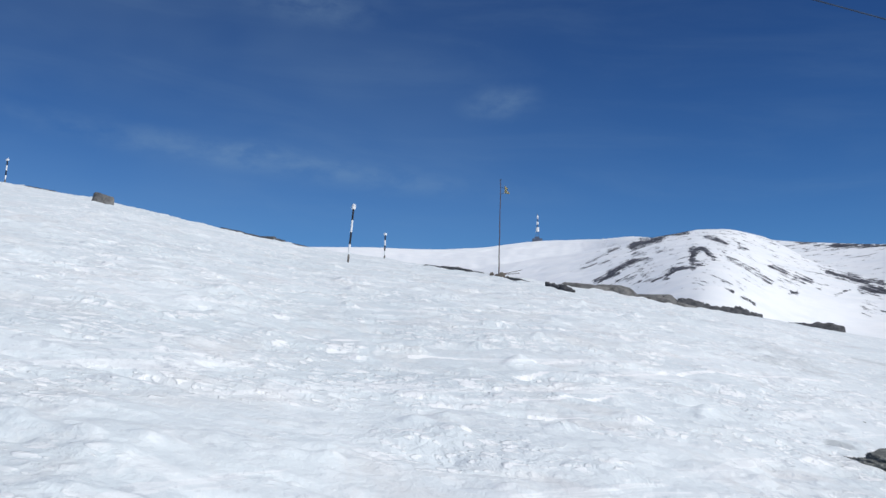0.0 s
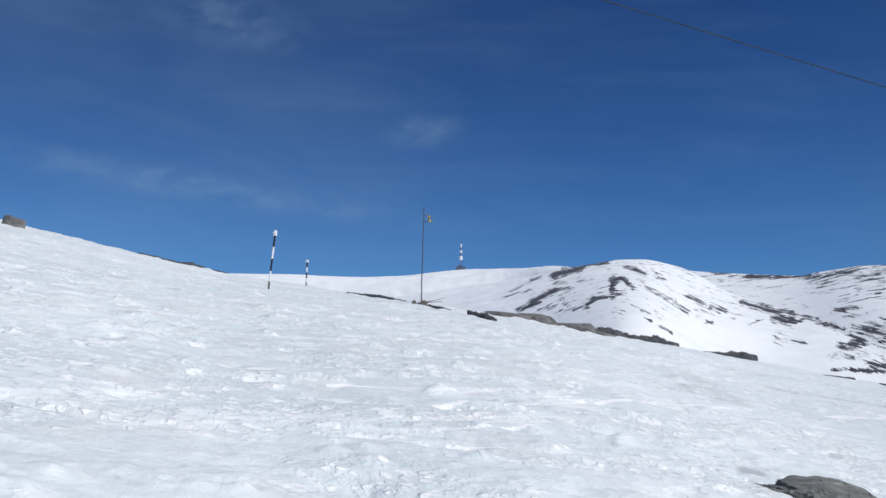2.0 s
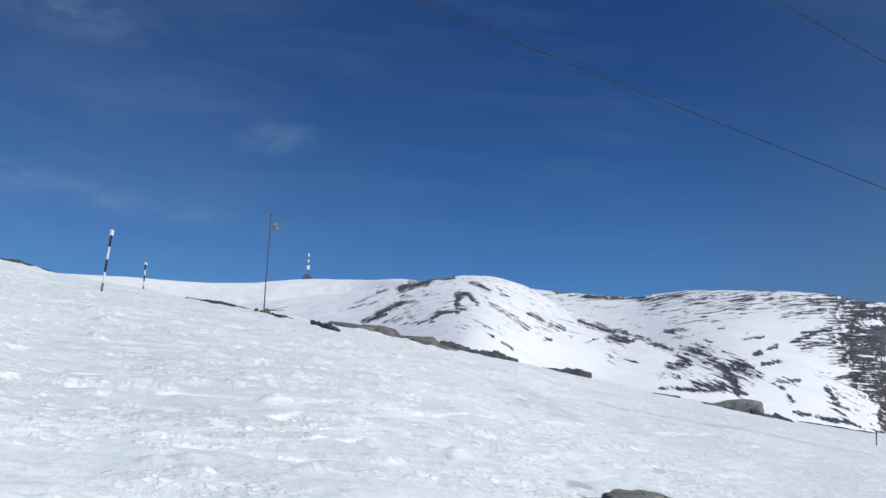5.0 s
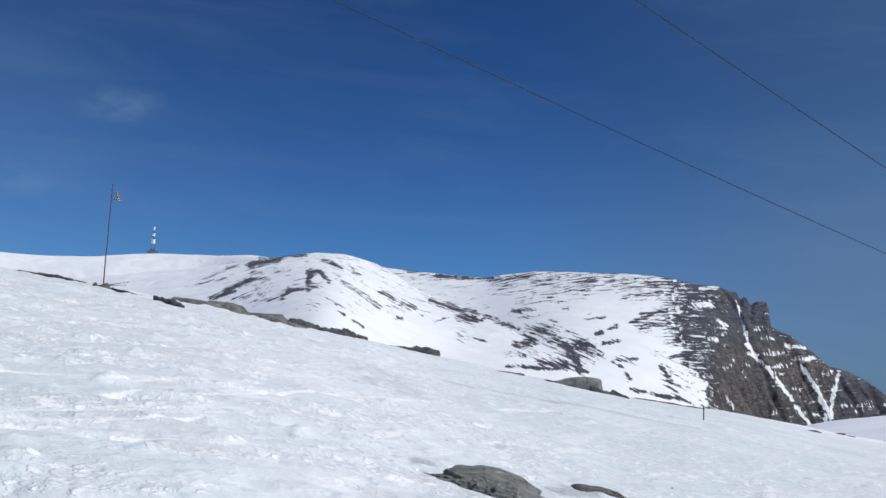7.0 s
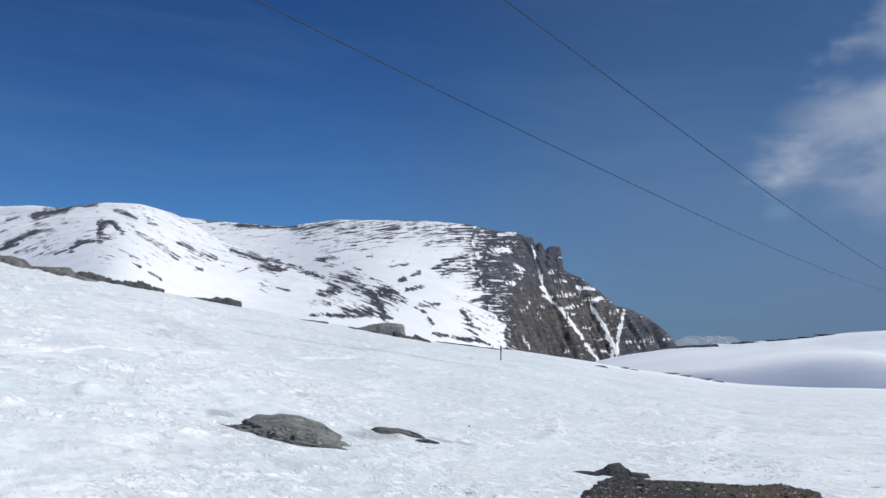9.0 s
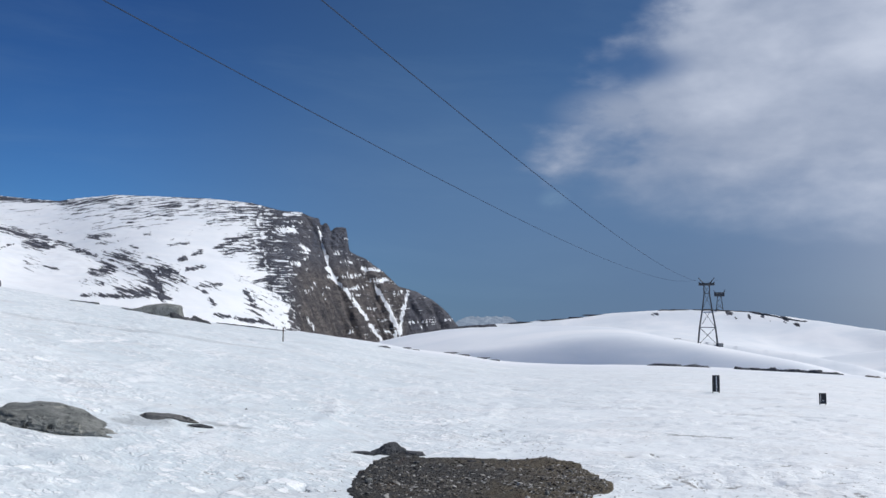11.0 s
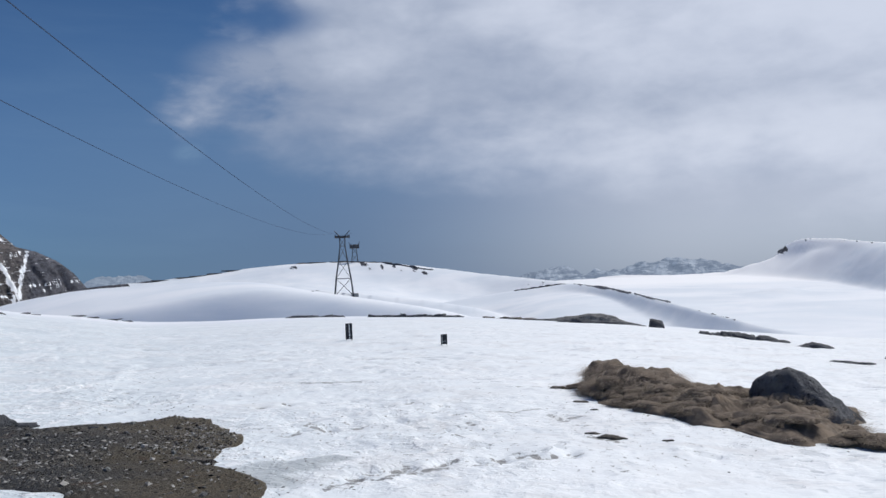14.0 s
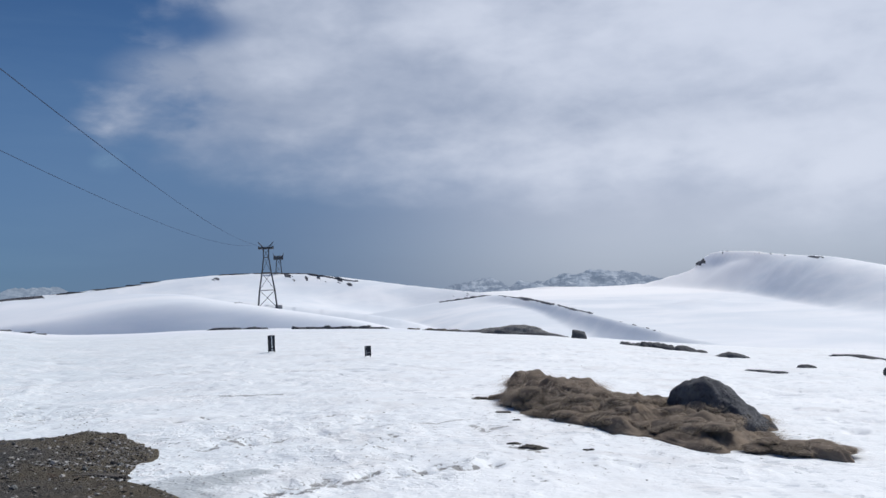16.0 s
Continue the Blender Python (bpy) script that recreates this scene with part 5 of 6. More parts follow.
rock("black_boulder", 83.8, 59.0, (1.3, 0.9, 0.66), 52, SLATE, "dark angular boulder standing alone on the snow", cuts=2, sink=0.08, rough=0.04, faces=((1, 0, 0.3, 0.7), (-1, -0.1, 0.12, 0.66), (0.3, -0.2, 1, 0.66), (0, -1, 0.2, 0.6)), group=PLAIN)
band("rock_outcrop", 86.3, 90.7, 41.5, 34.0, 0.22, 9, 31, SLATE, FLAT, PLAIN, tilt=5)
rock("snow_boulder", 92.35, 31.3, (0.98, 0.8, 0.3), 53, SLATE, "low dark boulder rounded above the snow", sink=0.2, cuts=3, faces=((0.45, 0, 1, 0.6), (-0.5, -0.1, 1, 0.72)), group=PLAIN)
band("rock_outcrop", 93.2, 95.0, 22.6, 22.0, 0.08, 3, 32, SLATE, FLAT, PLAIN)
rock("snow_boulder", 96.1, 24.2, (0.52, 0.4, 0.13), 54, SLATE, "low dark boulder rounded above the snow", sink=0.2, group=PLAIN)
rock("snow_boulder", 100.9, 21.9, (0.75, 0.5, 0.28), 55, SLATE, "squarish dark boulder half sunk in snow", sink=0.15, cuts=7, group=PLAIN)
band("rock_outcrop", 62.6, 64.3, 600.0, 600.0, 0.9, 4, 34, SLATE, "dark flat rock edge on the far plateau", PLAIN)
band("rock_outcrop", 64.6, 67.4, 600.0, 598.0, 0.6, 7, 35, SLATE, "dark flat rock edge on the far plateau", PLAIN)
band("rock_outcrop", 67.4, 70.6, 594.0, 570.0, 0.9, 9, 36, SLATE, "dark broken rocks on the far plateau", PLAIN, tilt=4)
band("rock_outcrop", 53.6, 59.4, 598.0, 600.0, 0.5, 6, 37, SLATE, "dark flat rock edge on the far plateau", PLAIN)
band("rock_outcrop", 75.6, 78.6, 452.0, 450.0, 1.1, 9, 39, SLATE, "dark rocks along the snow spur", PLAIN)
rock("cornice_rock", 90.95, 597.0, (7.0, 6.0, 4.0), 81, SLATE, "dark rock nose under the snowy hilltop", sink=0.5, slab=1.0, group=PLAIN)
band("rock_outcrop", 97.8, 101.0, 34.0, 31.0, 0.1, 4, 33, SLATE, FLAT, PLAIN)

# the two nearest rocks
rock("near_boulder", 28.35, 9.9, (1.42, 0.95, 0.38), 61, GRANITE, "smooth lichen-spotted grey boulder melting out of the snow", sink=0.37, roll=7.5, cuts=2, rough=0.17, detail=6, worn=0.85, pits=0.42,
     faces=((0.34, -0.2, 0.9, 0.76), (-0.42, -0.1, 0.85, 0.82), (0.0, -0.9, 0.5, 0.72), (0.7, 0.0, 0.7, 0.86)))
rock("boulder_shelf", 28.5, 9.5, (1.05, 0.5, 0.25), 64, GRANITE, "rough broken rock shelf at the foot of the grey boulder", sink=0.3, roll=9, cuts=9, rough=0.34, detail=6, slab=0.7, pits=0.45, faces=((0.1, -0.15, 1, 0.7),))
rock("flat_rock", 34.8, 11.5, (0.6, 0.3, 0.065), 62, SLAB, "small flat dark rock level with the snow", sink=0.1, roll=7, cuts=8, rough=0.09)
rock("flat_rock", 36.3, 11.35, (0.34, 0.16, 0.03), 63, SLATE, "thin dark sliver of rock level with the snow", sink=0.1, roll=5, cuts=8, rough=0.09, detail=3)


# ---- bare ground and dry grass ----
def earth_material():
    m, n, pos = material("bare_earth")
    big = n.noise(pos, 1.1, 6.0, 0.6, 0.5)
    mid = n.noise(pos, 7.0, 7.0, 0.7, 0.3)
    fine = n.noise(pos, 45.0, 5.0, 0.7)
    # wet dark soil at one end, drier brown soil at the other
    along = n.add("ShaderNodeSeparateXYZ", {0: pos}).outputs
    along = n.math("ADD", n.math("MULTIPLY", along[0], 0.62), n.math("MULTIPLY", along[1], -0.78))
    dry = n.ramp(n.math("ADD", along, n.math("MULTIPLY", n.math("SUBTRACT", big, 0.5), 3.0)), -0.7, 1.2)
    color = n.mix(dry, (0.075, 0.077, 0.08, 1), (0.145, 0.125, 0.095, 1))
    color = n.mix(n.math("MULTIPLY", n.ramp(mid, 0.5, 0.7), n.math("ADD", 0.2, n.math("MULTIPLY", dry, 0.5))), color, (0.205, 0.165, 0.115, 1))
    color = n.mix(n.math("MULTIPLY", n.ramp(n.noise(n.scaled(pos, (2.2, 2.2, 1.0)), 1.0, 5.0, 0.6, 0.6), 0.58, 0.70), 0.55), color, (0.115, 0.072, 0.05, 1))
    color = n.mix(n.math("MULTIPLY", n.ramp(fine, 0.45, 0.7), 0.6), color, (0.02, 0.018, 0.016, 1))
    height = n.math("ADD", n.math("MULTIPLY", mid, 0.6), n.math("MULTIPLY", fine, 0.4))
    finish(n, color, 0.95, height, 1.0, 0.09, spec=0.15)
    return m


EARTH = earth_material()
TURF = speckled("dead_turf", (0.092, 0.073, 0.059, 1), (0.235, 0.187, 0.143, 1), 6.0, 0.95, 0.0, 0.6)
GRAVEL = per_piece("gravel", ((0.07, 0.07, 0.072), (0.15, 0.145, 0.14), (0.20, 0.18, 0.15), (0.10, 0.098, 0.095), (0.08, 0.075, 0.07), (0.24, 0.22, 0.19), (0.12, 0.11, 0.10), (0.30, 0.29, 0.27), (0.64, 0.63, 0.61)))
PEBBLE = per_piece("pale_pebbles", ((0.34, 0.33, 0.31), (0.52, 0.51, 0.48), (0.26, 0.25, 0.23), (0.66, 0.65, 0.62), (0.42, 0.40, 0.36)))
STRAW = per_piece("dead_grass", ((0.26, 0.205, 0.155), (0.37, 0.305, 0.235), (0.30, 0.24, 0.18), (0.48, 0.405, 0.32), (0.19, 0.155, 0.12)))
PALE_STRAW = per_piece("bleached_grass", ((0.36, 0.285, 0.225), (0.52, 0.43, 0.345), (0.42, 0.335, 0.265), (0.64, 0.545, 0.45), (0.27, 0.21, 0.165)))


def outline(radii, angle):
    """Radius of a rounded patch at an angle, from evenly spaced radii."""
    k = angle / (2 * math.pi) * len(radii)
    i, f = int(math.floor(k)), k - math.floor(k)
    f = f * f * (3 - 2 * f)
    return radii[i % len(radii)] * (1 - f) + radii[(i + 1) % len(radii)] * f


def patch_sheet(name, center, radii, rise, mat, seed, bumps, wobble=0.08):
    """A patch of bare ground swelling a little over the snow, with a ragged edge that dips under it."""
    rings, spokes = 46, 220
    bm = bmesh.new()
    verts, xs, ys, lift = [], [], [], []
    off = Vector((seed, -seed, 3.1 * seed))
    for k in range(1, rings + 1):
        for s in range(spokes):
            a = 2 * math.pi * s / spokes
            f = k / rings
            p0 = Vector((math.cos(a), math.sin(a), 0))
            edge = outline(radii, a) * (1 + wobble * noise.fractal(p0 * 2.5 + off, 1.0, 2.0, 5) + 0.6 * wobble * noise.noise(p0 * 14 + off))
            q = p0 * edge * f
            xs.append(center.x + q.x)
            ys.append(center.y + q.y)
            lump = noise.fractal(q * 1.6 + off, 1.0, 2.0, 5) * bumps + abs(noise.noise(q * 7 + off)) * bumps * 0.5
            lift.append(min(1.0, (1 - f) * 9) * (rise * (1 - f ** 3) + lump + 0.02) - (0.06 if k == rings else 0.0))
    z = land(np.array(xs), np.array(ys))
    hub = bm.verts.new((center.x, center.y, ground_at(center.x, center.y) + rise))
    verts = [bm.verts.new((x, y, h + l)) for x, y, h, l in zip(xs, ys, z, lift)]
    for s in range(spokes):
        n = (s + 1) % spokes
        bm.faces.new((hub, verts[s], verts[n]))
        for k in range(rings - 1):
            bm.faces.new((verts[k * spokes + s], verts[(k + 1) * spokes + s], verts[(k + 1) * spokes + n], verts[k * spokes + n]))
    return new(name, mesh_of(name, bm, mat, True))


def height_over(ob):
    """A quick look-up of a patch's surface height."""
    pts = np.empty(len(ob.data.vertices) * 3)
    ob.data.vertices.foreach_get("co", pts)
    pts = pts.reshape(-1, 3)

    def at(x, y):
        k = np.argmin((pts[:, 0] - x) ** 2 + (pts[:, 1] - y) ** 2)
        return float(pts[k, 2])

    return at


DIRT_AT = bearing(53.46, 9.2)
DIRT_EDGE = (1.69, 1.93, 2.27, 2.48, 2.65, 2.5, 2.37, 2.29, 2.26, 2.16, 2.11, 2.38, 2.26, 2.08, 1.84, 1.67, 1.58, 1.51, 1.45, 1.4, 1.36, 1.35, 1.35, 1.36, 1.38, 1.41, 1.44, 1.49, 1.48, 1.49,
             1.55, 1.53, 1.51, 1.55, 1.6, 2.5, 3.06, 3.14, 3.02, 2.8, 2.46, 2.18, 1.27, 1.03, 1.03, 0.99, 0.97, 0.95, 0.95, 0.98, 1.01, 1.05, 1.1, 1.12, 1.17, 1.22, 1.27, 1.34, 1.43, 1.54)
dirt = tagged(patch_sheet("bare_ground_patch", DIRT_AT, DIRT_EDGE, 0.03, EARTH, 4.0, 0.03, 0.045), "patch of dark gravelly bare soil melted out of the snow", "bare ground", kind="structure")


def scatter(center, edge, count, seed, inner=0.0, outer=0.97):
    rng = random.Random(seed)
    while count:
        a, f = rng.uniform(0, 2 * math.pi), math.sqrt(rng.uniform(inner * inner, outer * outer))
        r = outline(edge, a) * f
        yield center.x + math.cos(a) * r, center.y + math.sin(a) * r, rng
        count -= 1


def stones(name, places, sizes, mat, surface, lie=0.4, thin=1.0):
    """Many small broken stones in one mesh."""
    verts, faces = [], []
    base = [Vector(v) for v in ((1, 0, 0), (-1, 0, 0), (0, 1, 0), (0, -1, 0), (0, 0, 1), (0, 0, -1))]
    tris = ((0, 2, 4), (2, 1, 4), (1, 3, 4), (3, 0, 4), (2, 0, 5), (1, 2, 5), (3, 1, 5), (0, 3, 5))
    for x, y, rng in places:
        s = rng.uniform(*sizes) * rng.uniform(0.6, 1.0)
        turn = Euler((rng.uniform(-0.5, 0.5) * thin, rng.uniform(-0.5, 0.5) * thin, rng.uniform(0, 6.3))).to_matrix()
        dims = Vector((s * rng.uniform(0.8, 1.5), s * rng.uniform(0.7, 1.1), s * thin * rng.uniform(0.25, 0.5)))
        k = len(verts)
        c = Vector((x, y, surface(x, y) + dims.z * lie))
        for b in base:
            q = Vector((b.x * dims.x, b.y * dims.y, b.z * dims.z)) * rng.uniform(0.75, 1.2)
            q += Vector((rng.uniform(-0.3, 0.3), rng.uniform(-0.3, 0.3), rng.uniform(-0.2, 0.2) * thin)) * s
            verts.append(c + turn @ q)
        faces += [(k + a, k + b, k + d) for a, b, d in tris]
    me = bpy.data.meshes.new(name)
    me.from_pydata([v[:] for v in verts], [], faces)
    me.materials.append(mat)
    return new(name, me)


dirt_top = height_over(dirt)
tagged(stones("gravel", scatter(DIRT_AT, DIRT_EDGE, 5200, 5, 0.0, 0.95), (0.005, 0.024), GRAVEL, dirt_top), "loose grey and white gravel strewn over bare soil", "gravel", kind="stuff")
tagged(stones("pebbles", scatter(DIRT_AT, DIRT_EDGE, 210, 8, 0.0, 0.93), (0.012, 0.034), PEBBLE, dirt_top), "pale flat pebbles lying on the bare soil", "pebbles", kind="stuff")
for k, (x, y, rng) in enumerate(scatter(DIRT_AT, DIRT_EDGE, 14, 6, 0.2, 0.9)):
    s = rng.uniform(0.02, 0.042)
    ob = new("stone", rock_mesh("stone", (s * 2.0, s * 1.5, s * 0.8), 700 + k, (GRANITE, SLAB, BROWN)[k % 3], 8, 0.08, 2))
    ob.matrix_world = Matrix.Translation((x, y, dirt_top(x, y) + 0.2 * s)) @ pose(0, 0, 0, 0, 0, rng.uniform(0, 360))
    tagged(ob, "fist-sized broken stone lying on bare soil", "stone", "stones on the bare patch")
rock("flat_stone", 57.4, 8.55, (0.46, 0.14, 0.06), 171, BROWN, "long pale flat stone bedded in the bare soil", sink=0.1, roll=3, turn=-28, cuts=5, rough=0.08)
rock("edge_rock", 47.2, 11.3, (0.46, 0.36, 0.2), 164, SLATE, "dark layered rock at the edge of the bare patch", sink=0.2, roll=4, cuts=5, rough=0.16, slab=0.5, detail=5, faces=((0.45, -0.3, 0.8, 0.7), (-0.5, -0.2, 0.8, 0.72)))
rock("edge_rock", 45.6, 11.1, (0.34, 0.12, 0.035), 67, SLATE, "thin dark rock ledge at the edge of the bare patch", sink=0.1, roll=2, slab=1.0, detail=3)
rock("edge_rock", 48.5, 11.35, (0.42, 0.22, 0.06), 65, SLATE, "thin dark rock ledge at the edge of the bare patch", sink=0.1, roll=7, slab=1.0, detail=3)
rock("edge_rock", 52.0, 10.98, (0.13, 0.12, 0.07), 66, SLATE, "small dark stone at the snow edge", sink=0.1, detail=3)


# ---- grassy mound with boulder ----
def tussock_mesh(name, radius, height, blades, seed, droop=0.5, heart=0.78, straw=None):
    """A clump of dead grass: narrow blades that rise from the middle and bend outwards."""
    rng = random.Random(seed)
    verts, faces = [], []
    for _ in range(blades):
        a = rng.uniform(0, 2 * math.pi)
        f = math.sqrt(rng.random())
        root = Vector((math.cos(a) * f * radius * 0.75, math.sin(a) * f * radius * 0.75, -0.03))
        lean = a + rng.gauss(0, 0.7)
        way = Vector((math.cos(lean), math.sin(lean), 0))
        side = Vector((-way.y, way.x, 0)) * rng.uniform(0.0012, 0.0024)
        h = height * rng.uniform(0.55, 1.0) * (1.05 - 0.45 * f)
        reach = radius * rng.uniform(0.25, 0.9) * (0.4 + droop)
        mid = root + way * reach * 0.35 + Vector((0, 0, h * 0.75))
        tip = root + way * reach + Vector((rng.gauss(0, 0.01), rng.gauss(0, 0.01), h * (1.0 - droop * rng.uniform(0.1, 0.8))))
        k = len(verts)
        verts += [root - side, root + side, mid + side * 0.9, mid - side * 0.9, tip]
        faces += [(k, k + 1, k + 2, k + 3), (k + 3, k + 2, k + 4)]
    # the matted heart of the clump
    k, rings, spokes = len(verts), 7, 16
    first = len(faces)
    off = Vector((seed * 1.7, seed * 0.3, 0))
    for i in range(rings):
        for j in range(spokes):
            lat, lon = math.pi / 2 * i / (rings - 1), 2 * math.pi * j / spokes
            d = Vector((math.cos(lat) * math.cos(lon), math.cos(lat) * math.sin(lon), math.sin(lat)))
            s = 1 + 0.3 * noise.noise(d * 2.2 + off)
            verts.append(Vector((d.x * radius * 0.95 * s, d.y * radius * 0.95 * s, d.z ** 0.6 * height * heart * s - 0.03)))
    for i in range(rings - 1):
        for j in range(spokes):
            n = (j + 1) % spokes
            faces.append((k + i * spokes + j, k + i * spokes + n, k + (i + 1) * spokes + n, k + (i + 1) * spokes + j))
    me = bpy.data.meshes.new(name)
    me.from_pydata([v[:] for v in verts], [], faces)
    me.materials.append(straw or STRAW)
    me.materials.append(TURF)
    for p in list(me.polygons)[first:]:
        p.material_index, p.use_smooth = 1, True
    return me


MOUND_AT = bearing(86.0, 11.9)
MOUND_EDGE = (1.49, 1.86, 2.54, 3.12, 2.9, 2.12, 1.51, 1.34, 1.25, 0.84, 0.85, 0.9, 0.97, 0.98, 1.02, 1.16, 1.51, 1.72, 2.63, 2.33, 2.12, 1.92, 1.76, 1.6, 1.52, 1.5, 1.31, 1.18, 1.12, 1.11, 1.17, 1.28)
mound = tagged(patch_sheet("grass_mound", MOUND_AT, MOUND_EDGE, 0.13, TURF, 9.0, 0.16, 0.07), "low mound of brown dead grass tussocks rising out of snow", "grass mound")
mound_top = height_over(mound)
CLUMPS = [tussock_mesh("tussock", 0.17, 0.17, 700, 40 + k, 1.05, 0.66) for k in range(5)]
TALL = [tussock_mesh("tussock", 0.27, 0.30, 2000, 60 + k, 0.95, 0.74, PALE_STRAW) for k in range(3)]


def plant(mesh, x, y, z, size, spin, parent, tall=1.0):
    ob = new("tussock", mesh)
    ob.parent = parent
    ob.matrix_world = Matrix.Translation((x, y, z)) @ pose(0, 0, 0, 0, 0, spin) @ Matrix.Diagonal((size, size, size * tall * random.Random(int(spin * 97)).uniform(0.75, 1.1), 1))
    return ob


for k, (x, y, rng) in enumerate(scatter(MOUND_AT, MOUND_EDGE, 250, 15, 0.0, 0.95)):
    plant(CLUMPS[k % 5], x, y, mound_top(x, y) - 0.02, rng.uniform(0.4, 0.85) + 0.5 * rng.random() ** 4, rng.uniform(0, 360), mound, rng.uniform(0.6, 1.05))
rng = random.Random(77)
for k in range(34):
    f = rng.random()
    p = bearing(80.3 + 4.0 * f, 13.25 - 0.5 * f + rng.uniform(-0.35, 0.35))
    plant(TALL[k % 3], p.x, p.y, mound_top(p.x, p.y) - 0.03, rng.uniform(0.8, 1.25) * (0.72 + 0.45 * math.sin(math.pi * f) ** 0.6), rng.uniform(0, 360), mound)

STRIP_AT = bearing(95.3, 9.75)
STRIP_EDGE = (0.39, 0.5, 0.64, 0.54, 0.5, 0.44, 0.29, 0.23, 0.2, 0.2, 0.23, 0.34, 0.63, 0.49, 0.39, 0.34, 0.33, 0.33, 0.31, 0.33)
strip = tagged(patch_sheet("grass_strip", STRIP_AT, STRIP_EDGE, 0.09, TURF, 13.0, 0.04, 0.1), "narrow strip of brown dead grass at the mound's foot", "grass mound")
strip_top = height_over(strip)
for k, (x, y, rng) in enumerate(scatter(STRIP_AT, STRIP_EDGE, 26, 16, 0.0, 0.9)):
    plant(CLUMPS[k % 5], x, y, strip_top(x, y) - 0.02, rng.uniform(0.5, 0.9), rng.uniform(0, 360), strip, 0.6)
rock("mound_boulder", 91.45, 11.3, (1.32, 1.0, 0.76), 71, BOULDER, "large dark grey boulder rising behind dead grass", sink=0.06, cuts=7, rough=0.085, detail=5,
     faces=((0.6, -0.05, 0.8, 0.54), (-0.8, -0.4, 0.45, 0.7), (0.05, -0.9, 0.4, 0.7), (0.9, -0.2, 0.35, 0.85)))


# ---- crumbs of earth and stone on the snow ----
def crumbs():
    rng = random.Random(91)
    for _ in range(80):
        az, r = rng.uniform(20, 104), rng.uniform(6.5, 30) ** 1.0
        p = bearing(az, r)
        yield p.x, p.y, rng
    for _ in range(60):
        az, r = rng.gauss(72, 9), rng.uniform(7.5, 14)
        p = bearing(az, r)
        yield p.x, p.y, rng
    for a0, r0, sa, sr, count in ((53.5, 13.0, 2.2, 0.9, 40), (56.5, 12.3, 1.2, 0.5, 26), (54.0, 16.3, 1.6, 0.6, 22), (64.0, 10.2, 1.4, 0.35, 26), (62.0, 8.5, 0.8, 0.15, 14), (65.5, 7.4, 1.0, 0.2, 14), (38.0, 13.5, 1.5, 0.6, 14), (43.0, 16.0, 2.5, 1.5, 18)):
        for _ in range(count):
            p = bearing(rng.gauss(a0, sa), rng.gauss(r0, sr))
            yield p.x, p.y, rng
    for _ in range(70):
        a = rng.uniform(0, 6.283)
        q = outline(DIRT_EDGE, a) * rng.uniform(0.98, 1.16)
        yield DIRT_AT.x + math.cos(a) * q, DIRT_AT.y + math.sin(a) * q, rng
    for _ in range(50):
        a = rng.uniform(0, 6.283)
        q = outline(MOUND_EDGE, a) * rng.uniform(0.98, 1.2)
        yield MOUND_AT.x + math.cos(a) * q, MOUND_AT.y + math.sin(a) * q, rng


tagged(stones("debris", crumbs(), (0.006, 0.02), GRAVEL, ground_at, 0.3, 0.7), "scattered dark crumbs of soil and grit on snow", "debris", kind="stuff")
for k, (az, r, w) in enumerate(((79.2, 12.1, 0.2), (80.9, 9.3, 0.3), (84.0, 9.35, 0.14), (80.0, 11.3, 0.12), (77.8, 13.5, 0.3), (79.9, 9.5, 0.16))):
    rock("earth_clod", az, r, (w, w * 0.5, w * 0.16), 500 + k, BROWN, "dark clod of soil poking through the snow", sink=0.2, turn=rng.uniform(-10, 10), detail=4, rough=0.3, group="soil clods near the mound")


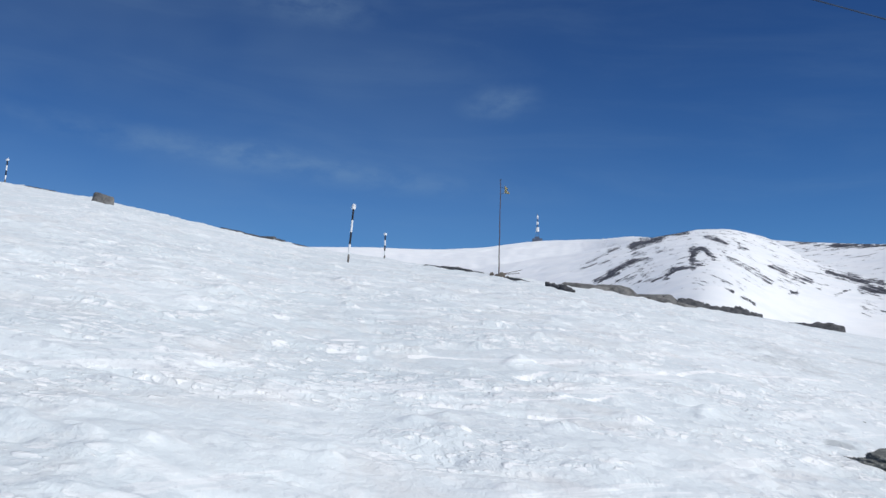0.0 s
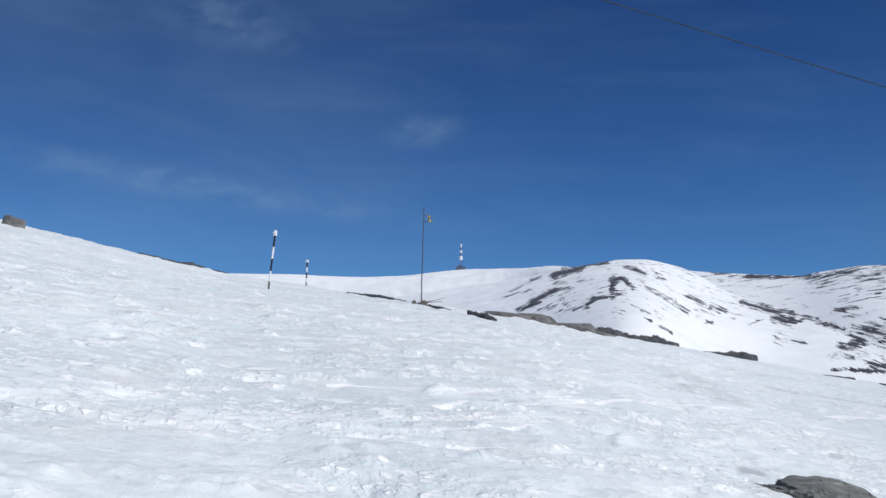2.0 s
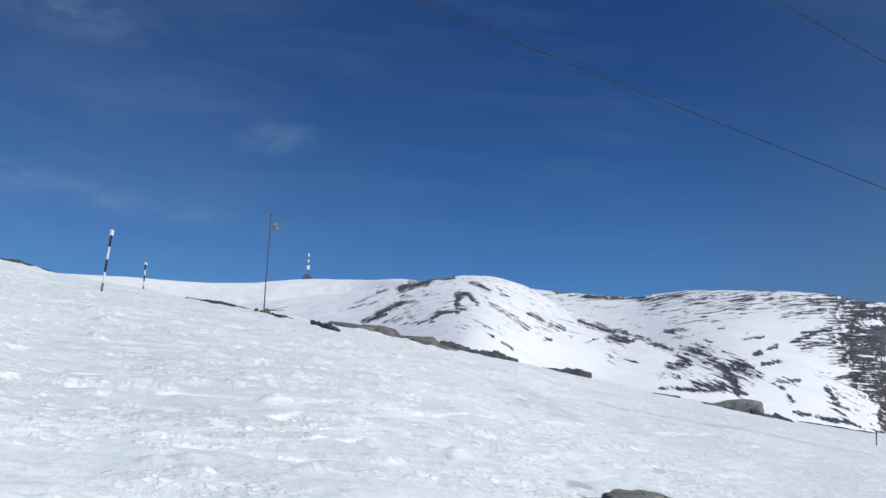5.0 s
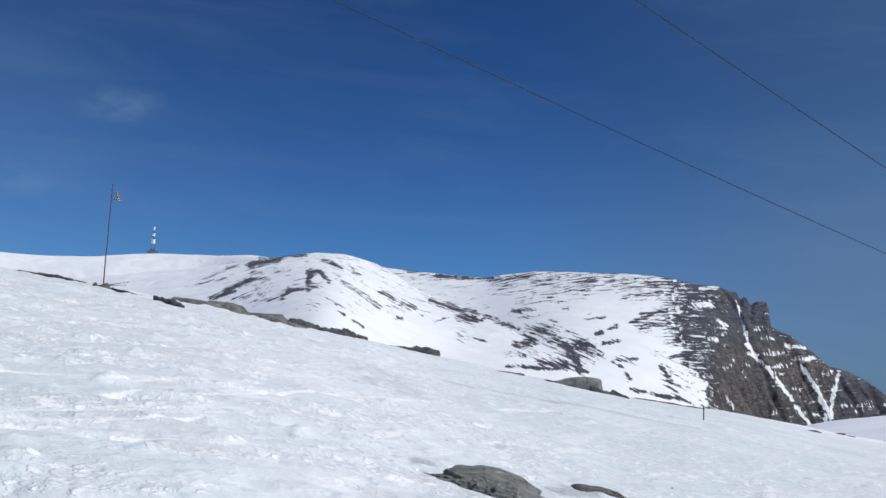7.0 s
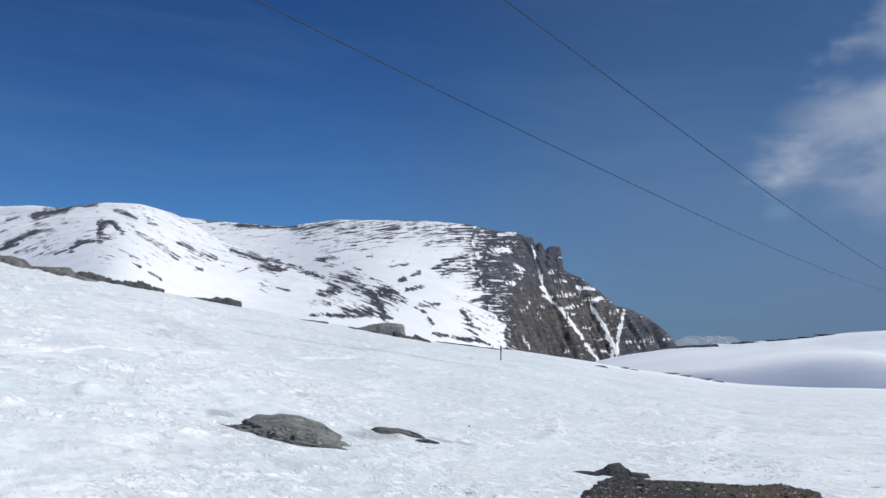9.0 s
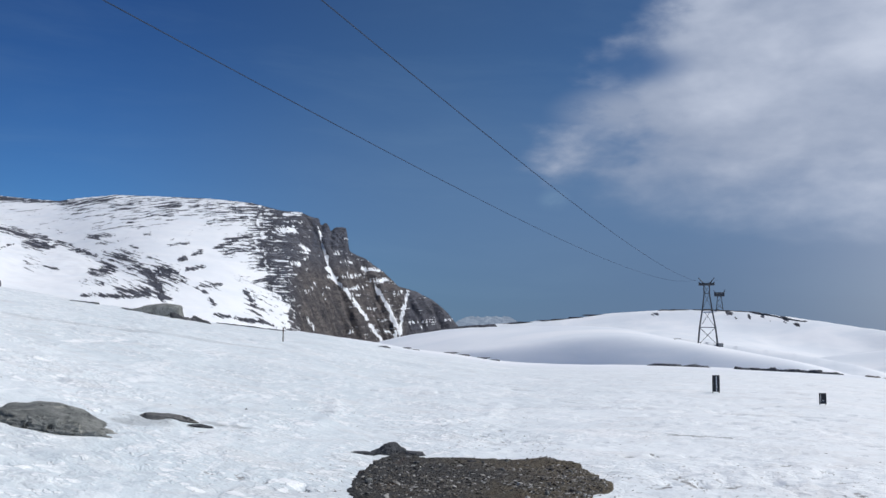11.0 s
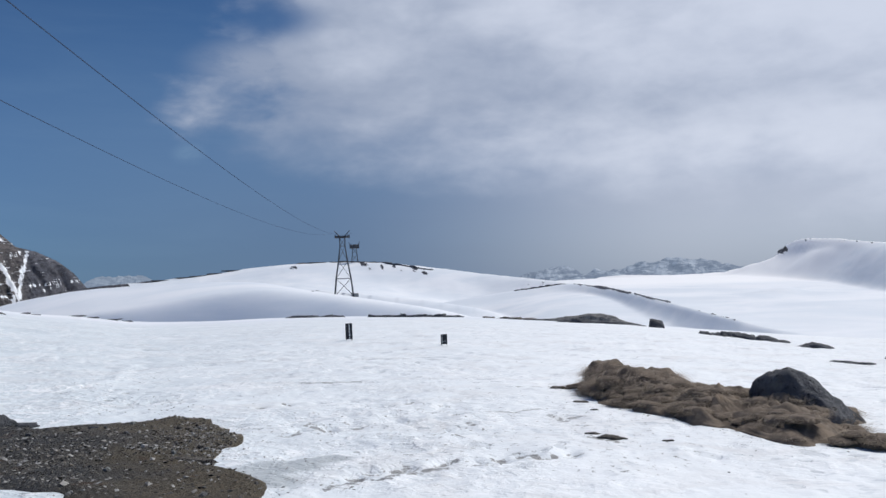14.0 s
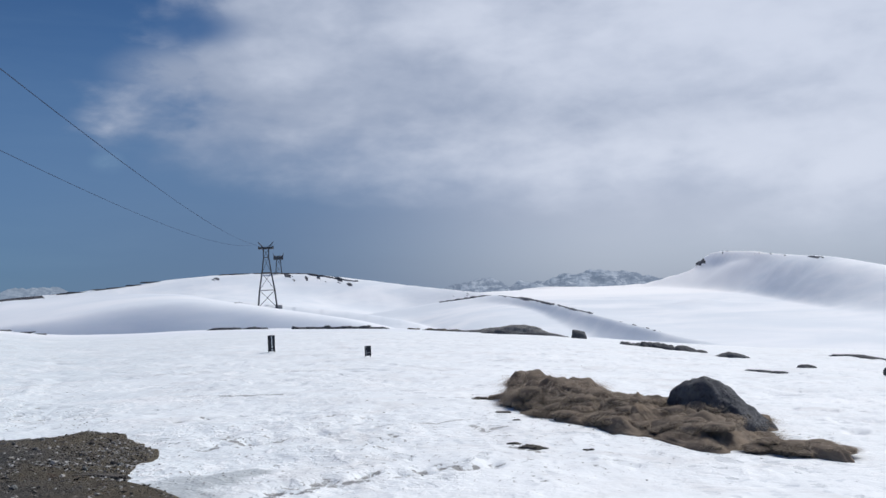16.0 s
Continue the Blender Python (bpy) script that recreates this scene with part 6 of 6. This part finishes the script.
# ---- far ranges ----
def far_range(name, az0, az1, r, low, high, seed, peak, mat, label):
    """A distant chain of snowy peaks, misty with distance."""
    cols, rows = 260, 26
    a = np.radians(np.linspace(az0, az1, cols))
    f = np.linspace(0, 1, cols)
    swell = np.exp(-((f - peak) / 0.42) ** 2)
    env = np.sin(np.pi * f) ** 0.2
    verts = []
    base = EYE + r * math.tan(radians(low))
    tall = 0.9 * r * (math.tan(radians(high)) - math.tan(radians(low)))
    for k in range(rows):
        g = k / (rows - 1)
        d = r + (g - 0.75) * 520
        x, y = np.sin(a) * d, np.cos(a) * d
        slope = 1 - abs(g - 0.75) / 0.75 if g < 0.75 else 1 - (g - 0.75) * 2.5
        n = 1 - 1.5 * np.abs(waves(x, y, 150.0, seed, 5, 0.5))
        z = base + tall * env * (0.35 + 0.65 * swell) * (slope * (0.60 + 0.45 * n)) - 60 * (1 - slope)
        verts += list(zip(x, y, z))
    faces = [(k * cols + j, k * cols + j + 1, (k + 1) * cols + j + 1, (k + 1) * cols + j) for k in range(rows - 1) for j in range(cols - 1)]
    me = bpy.data.meshes.new(name)
    me.from_pydata([tuple(float(c) for c in v) for v in verts], [], faces)
    me.materials.append(mat)
    return tagged(new(name, me), label, "mountain range", kind="structure")


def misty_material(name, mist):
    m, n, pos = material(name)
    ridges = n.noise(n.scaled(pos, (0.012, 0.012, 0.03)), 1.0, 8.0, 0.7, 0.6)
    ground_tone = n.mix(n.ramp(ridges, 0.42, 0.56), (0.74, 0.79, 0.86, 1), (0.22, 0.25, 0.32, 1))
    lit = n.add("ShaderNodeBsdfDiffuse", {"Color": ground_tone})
    # distance haze put into the material as a flat bluish glow
    haze_glow = n.add("ShaderNodeEmission", {"Color": (0.21, 0.27, 0.36, 1), "Strength": 1.0})
    both = n.add("ShaderNodeMixShader", {0: mist, 1: lit.outputs[0], 2: haze_glow.outputs[0]})
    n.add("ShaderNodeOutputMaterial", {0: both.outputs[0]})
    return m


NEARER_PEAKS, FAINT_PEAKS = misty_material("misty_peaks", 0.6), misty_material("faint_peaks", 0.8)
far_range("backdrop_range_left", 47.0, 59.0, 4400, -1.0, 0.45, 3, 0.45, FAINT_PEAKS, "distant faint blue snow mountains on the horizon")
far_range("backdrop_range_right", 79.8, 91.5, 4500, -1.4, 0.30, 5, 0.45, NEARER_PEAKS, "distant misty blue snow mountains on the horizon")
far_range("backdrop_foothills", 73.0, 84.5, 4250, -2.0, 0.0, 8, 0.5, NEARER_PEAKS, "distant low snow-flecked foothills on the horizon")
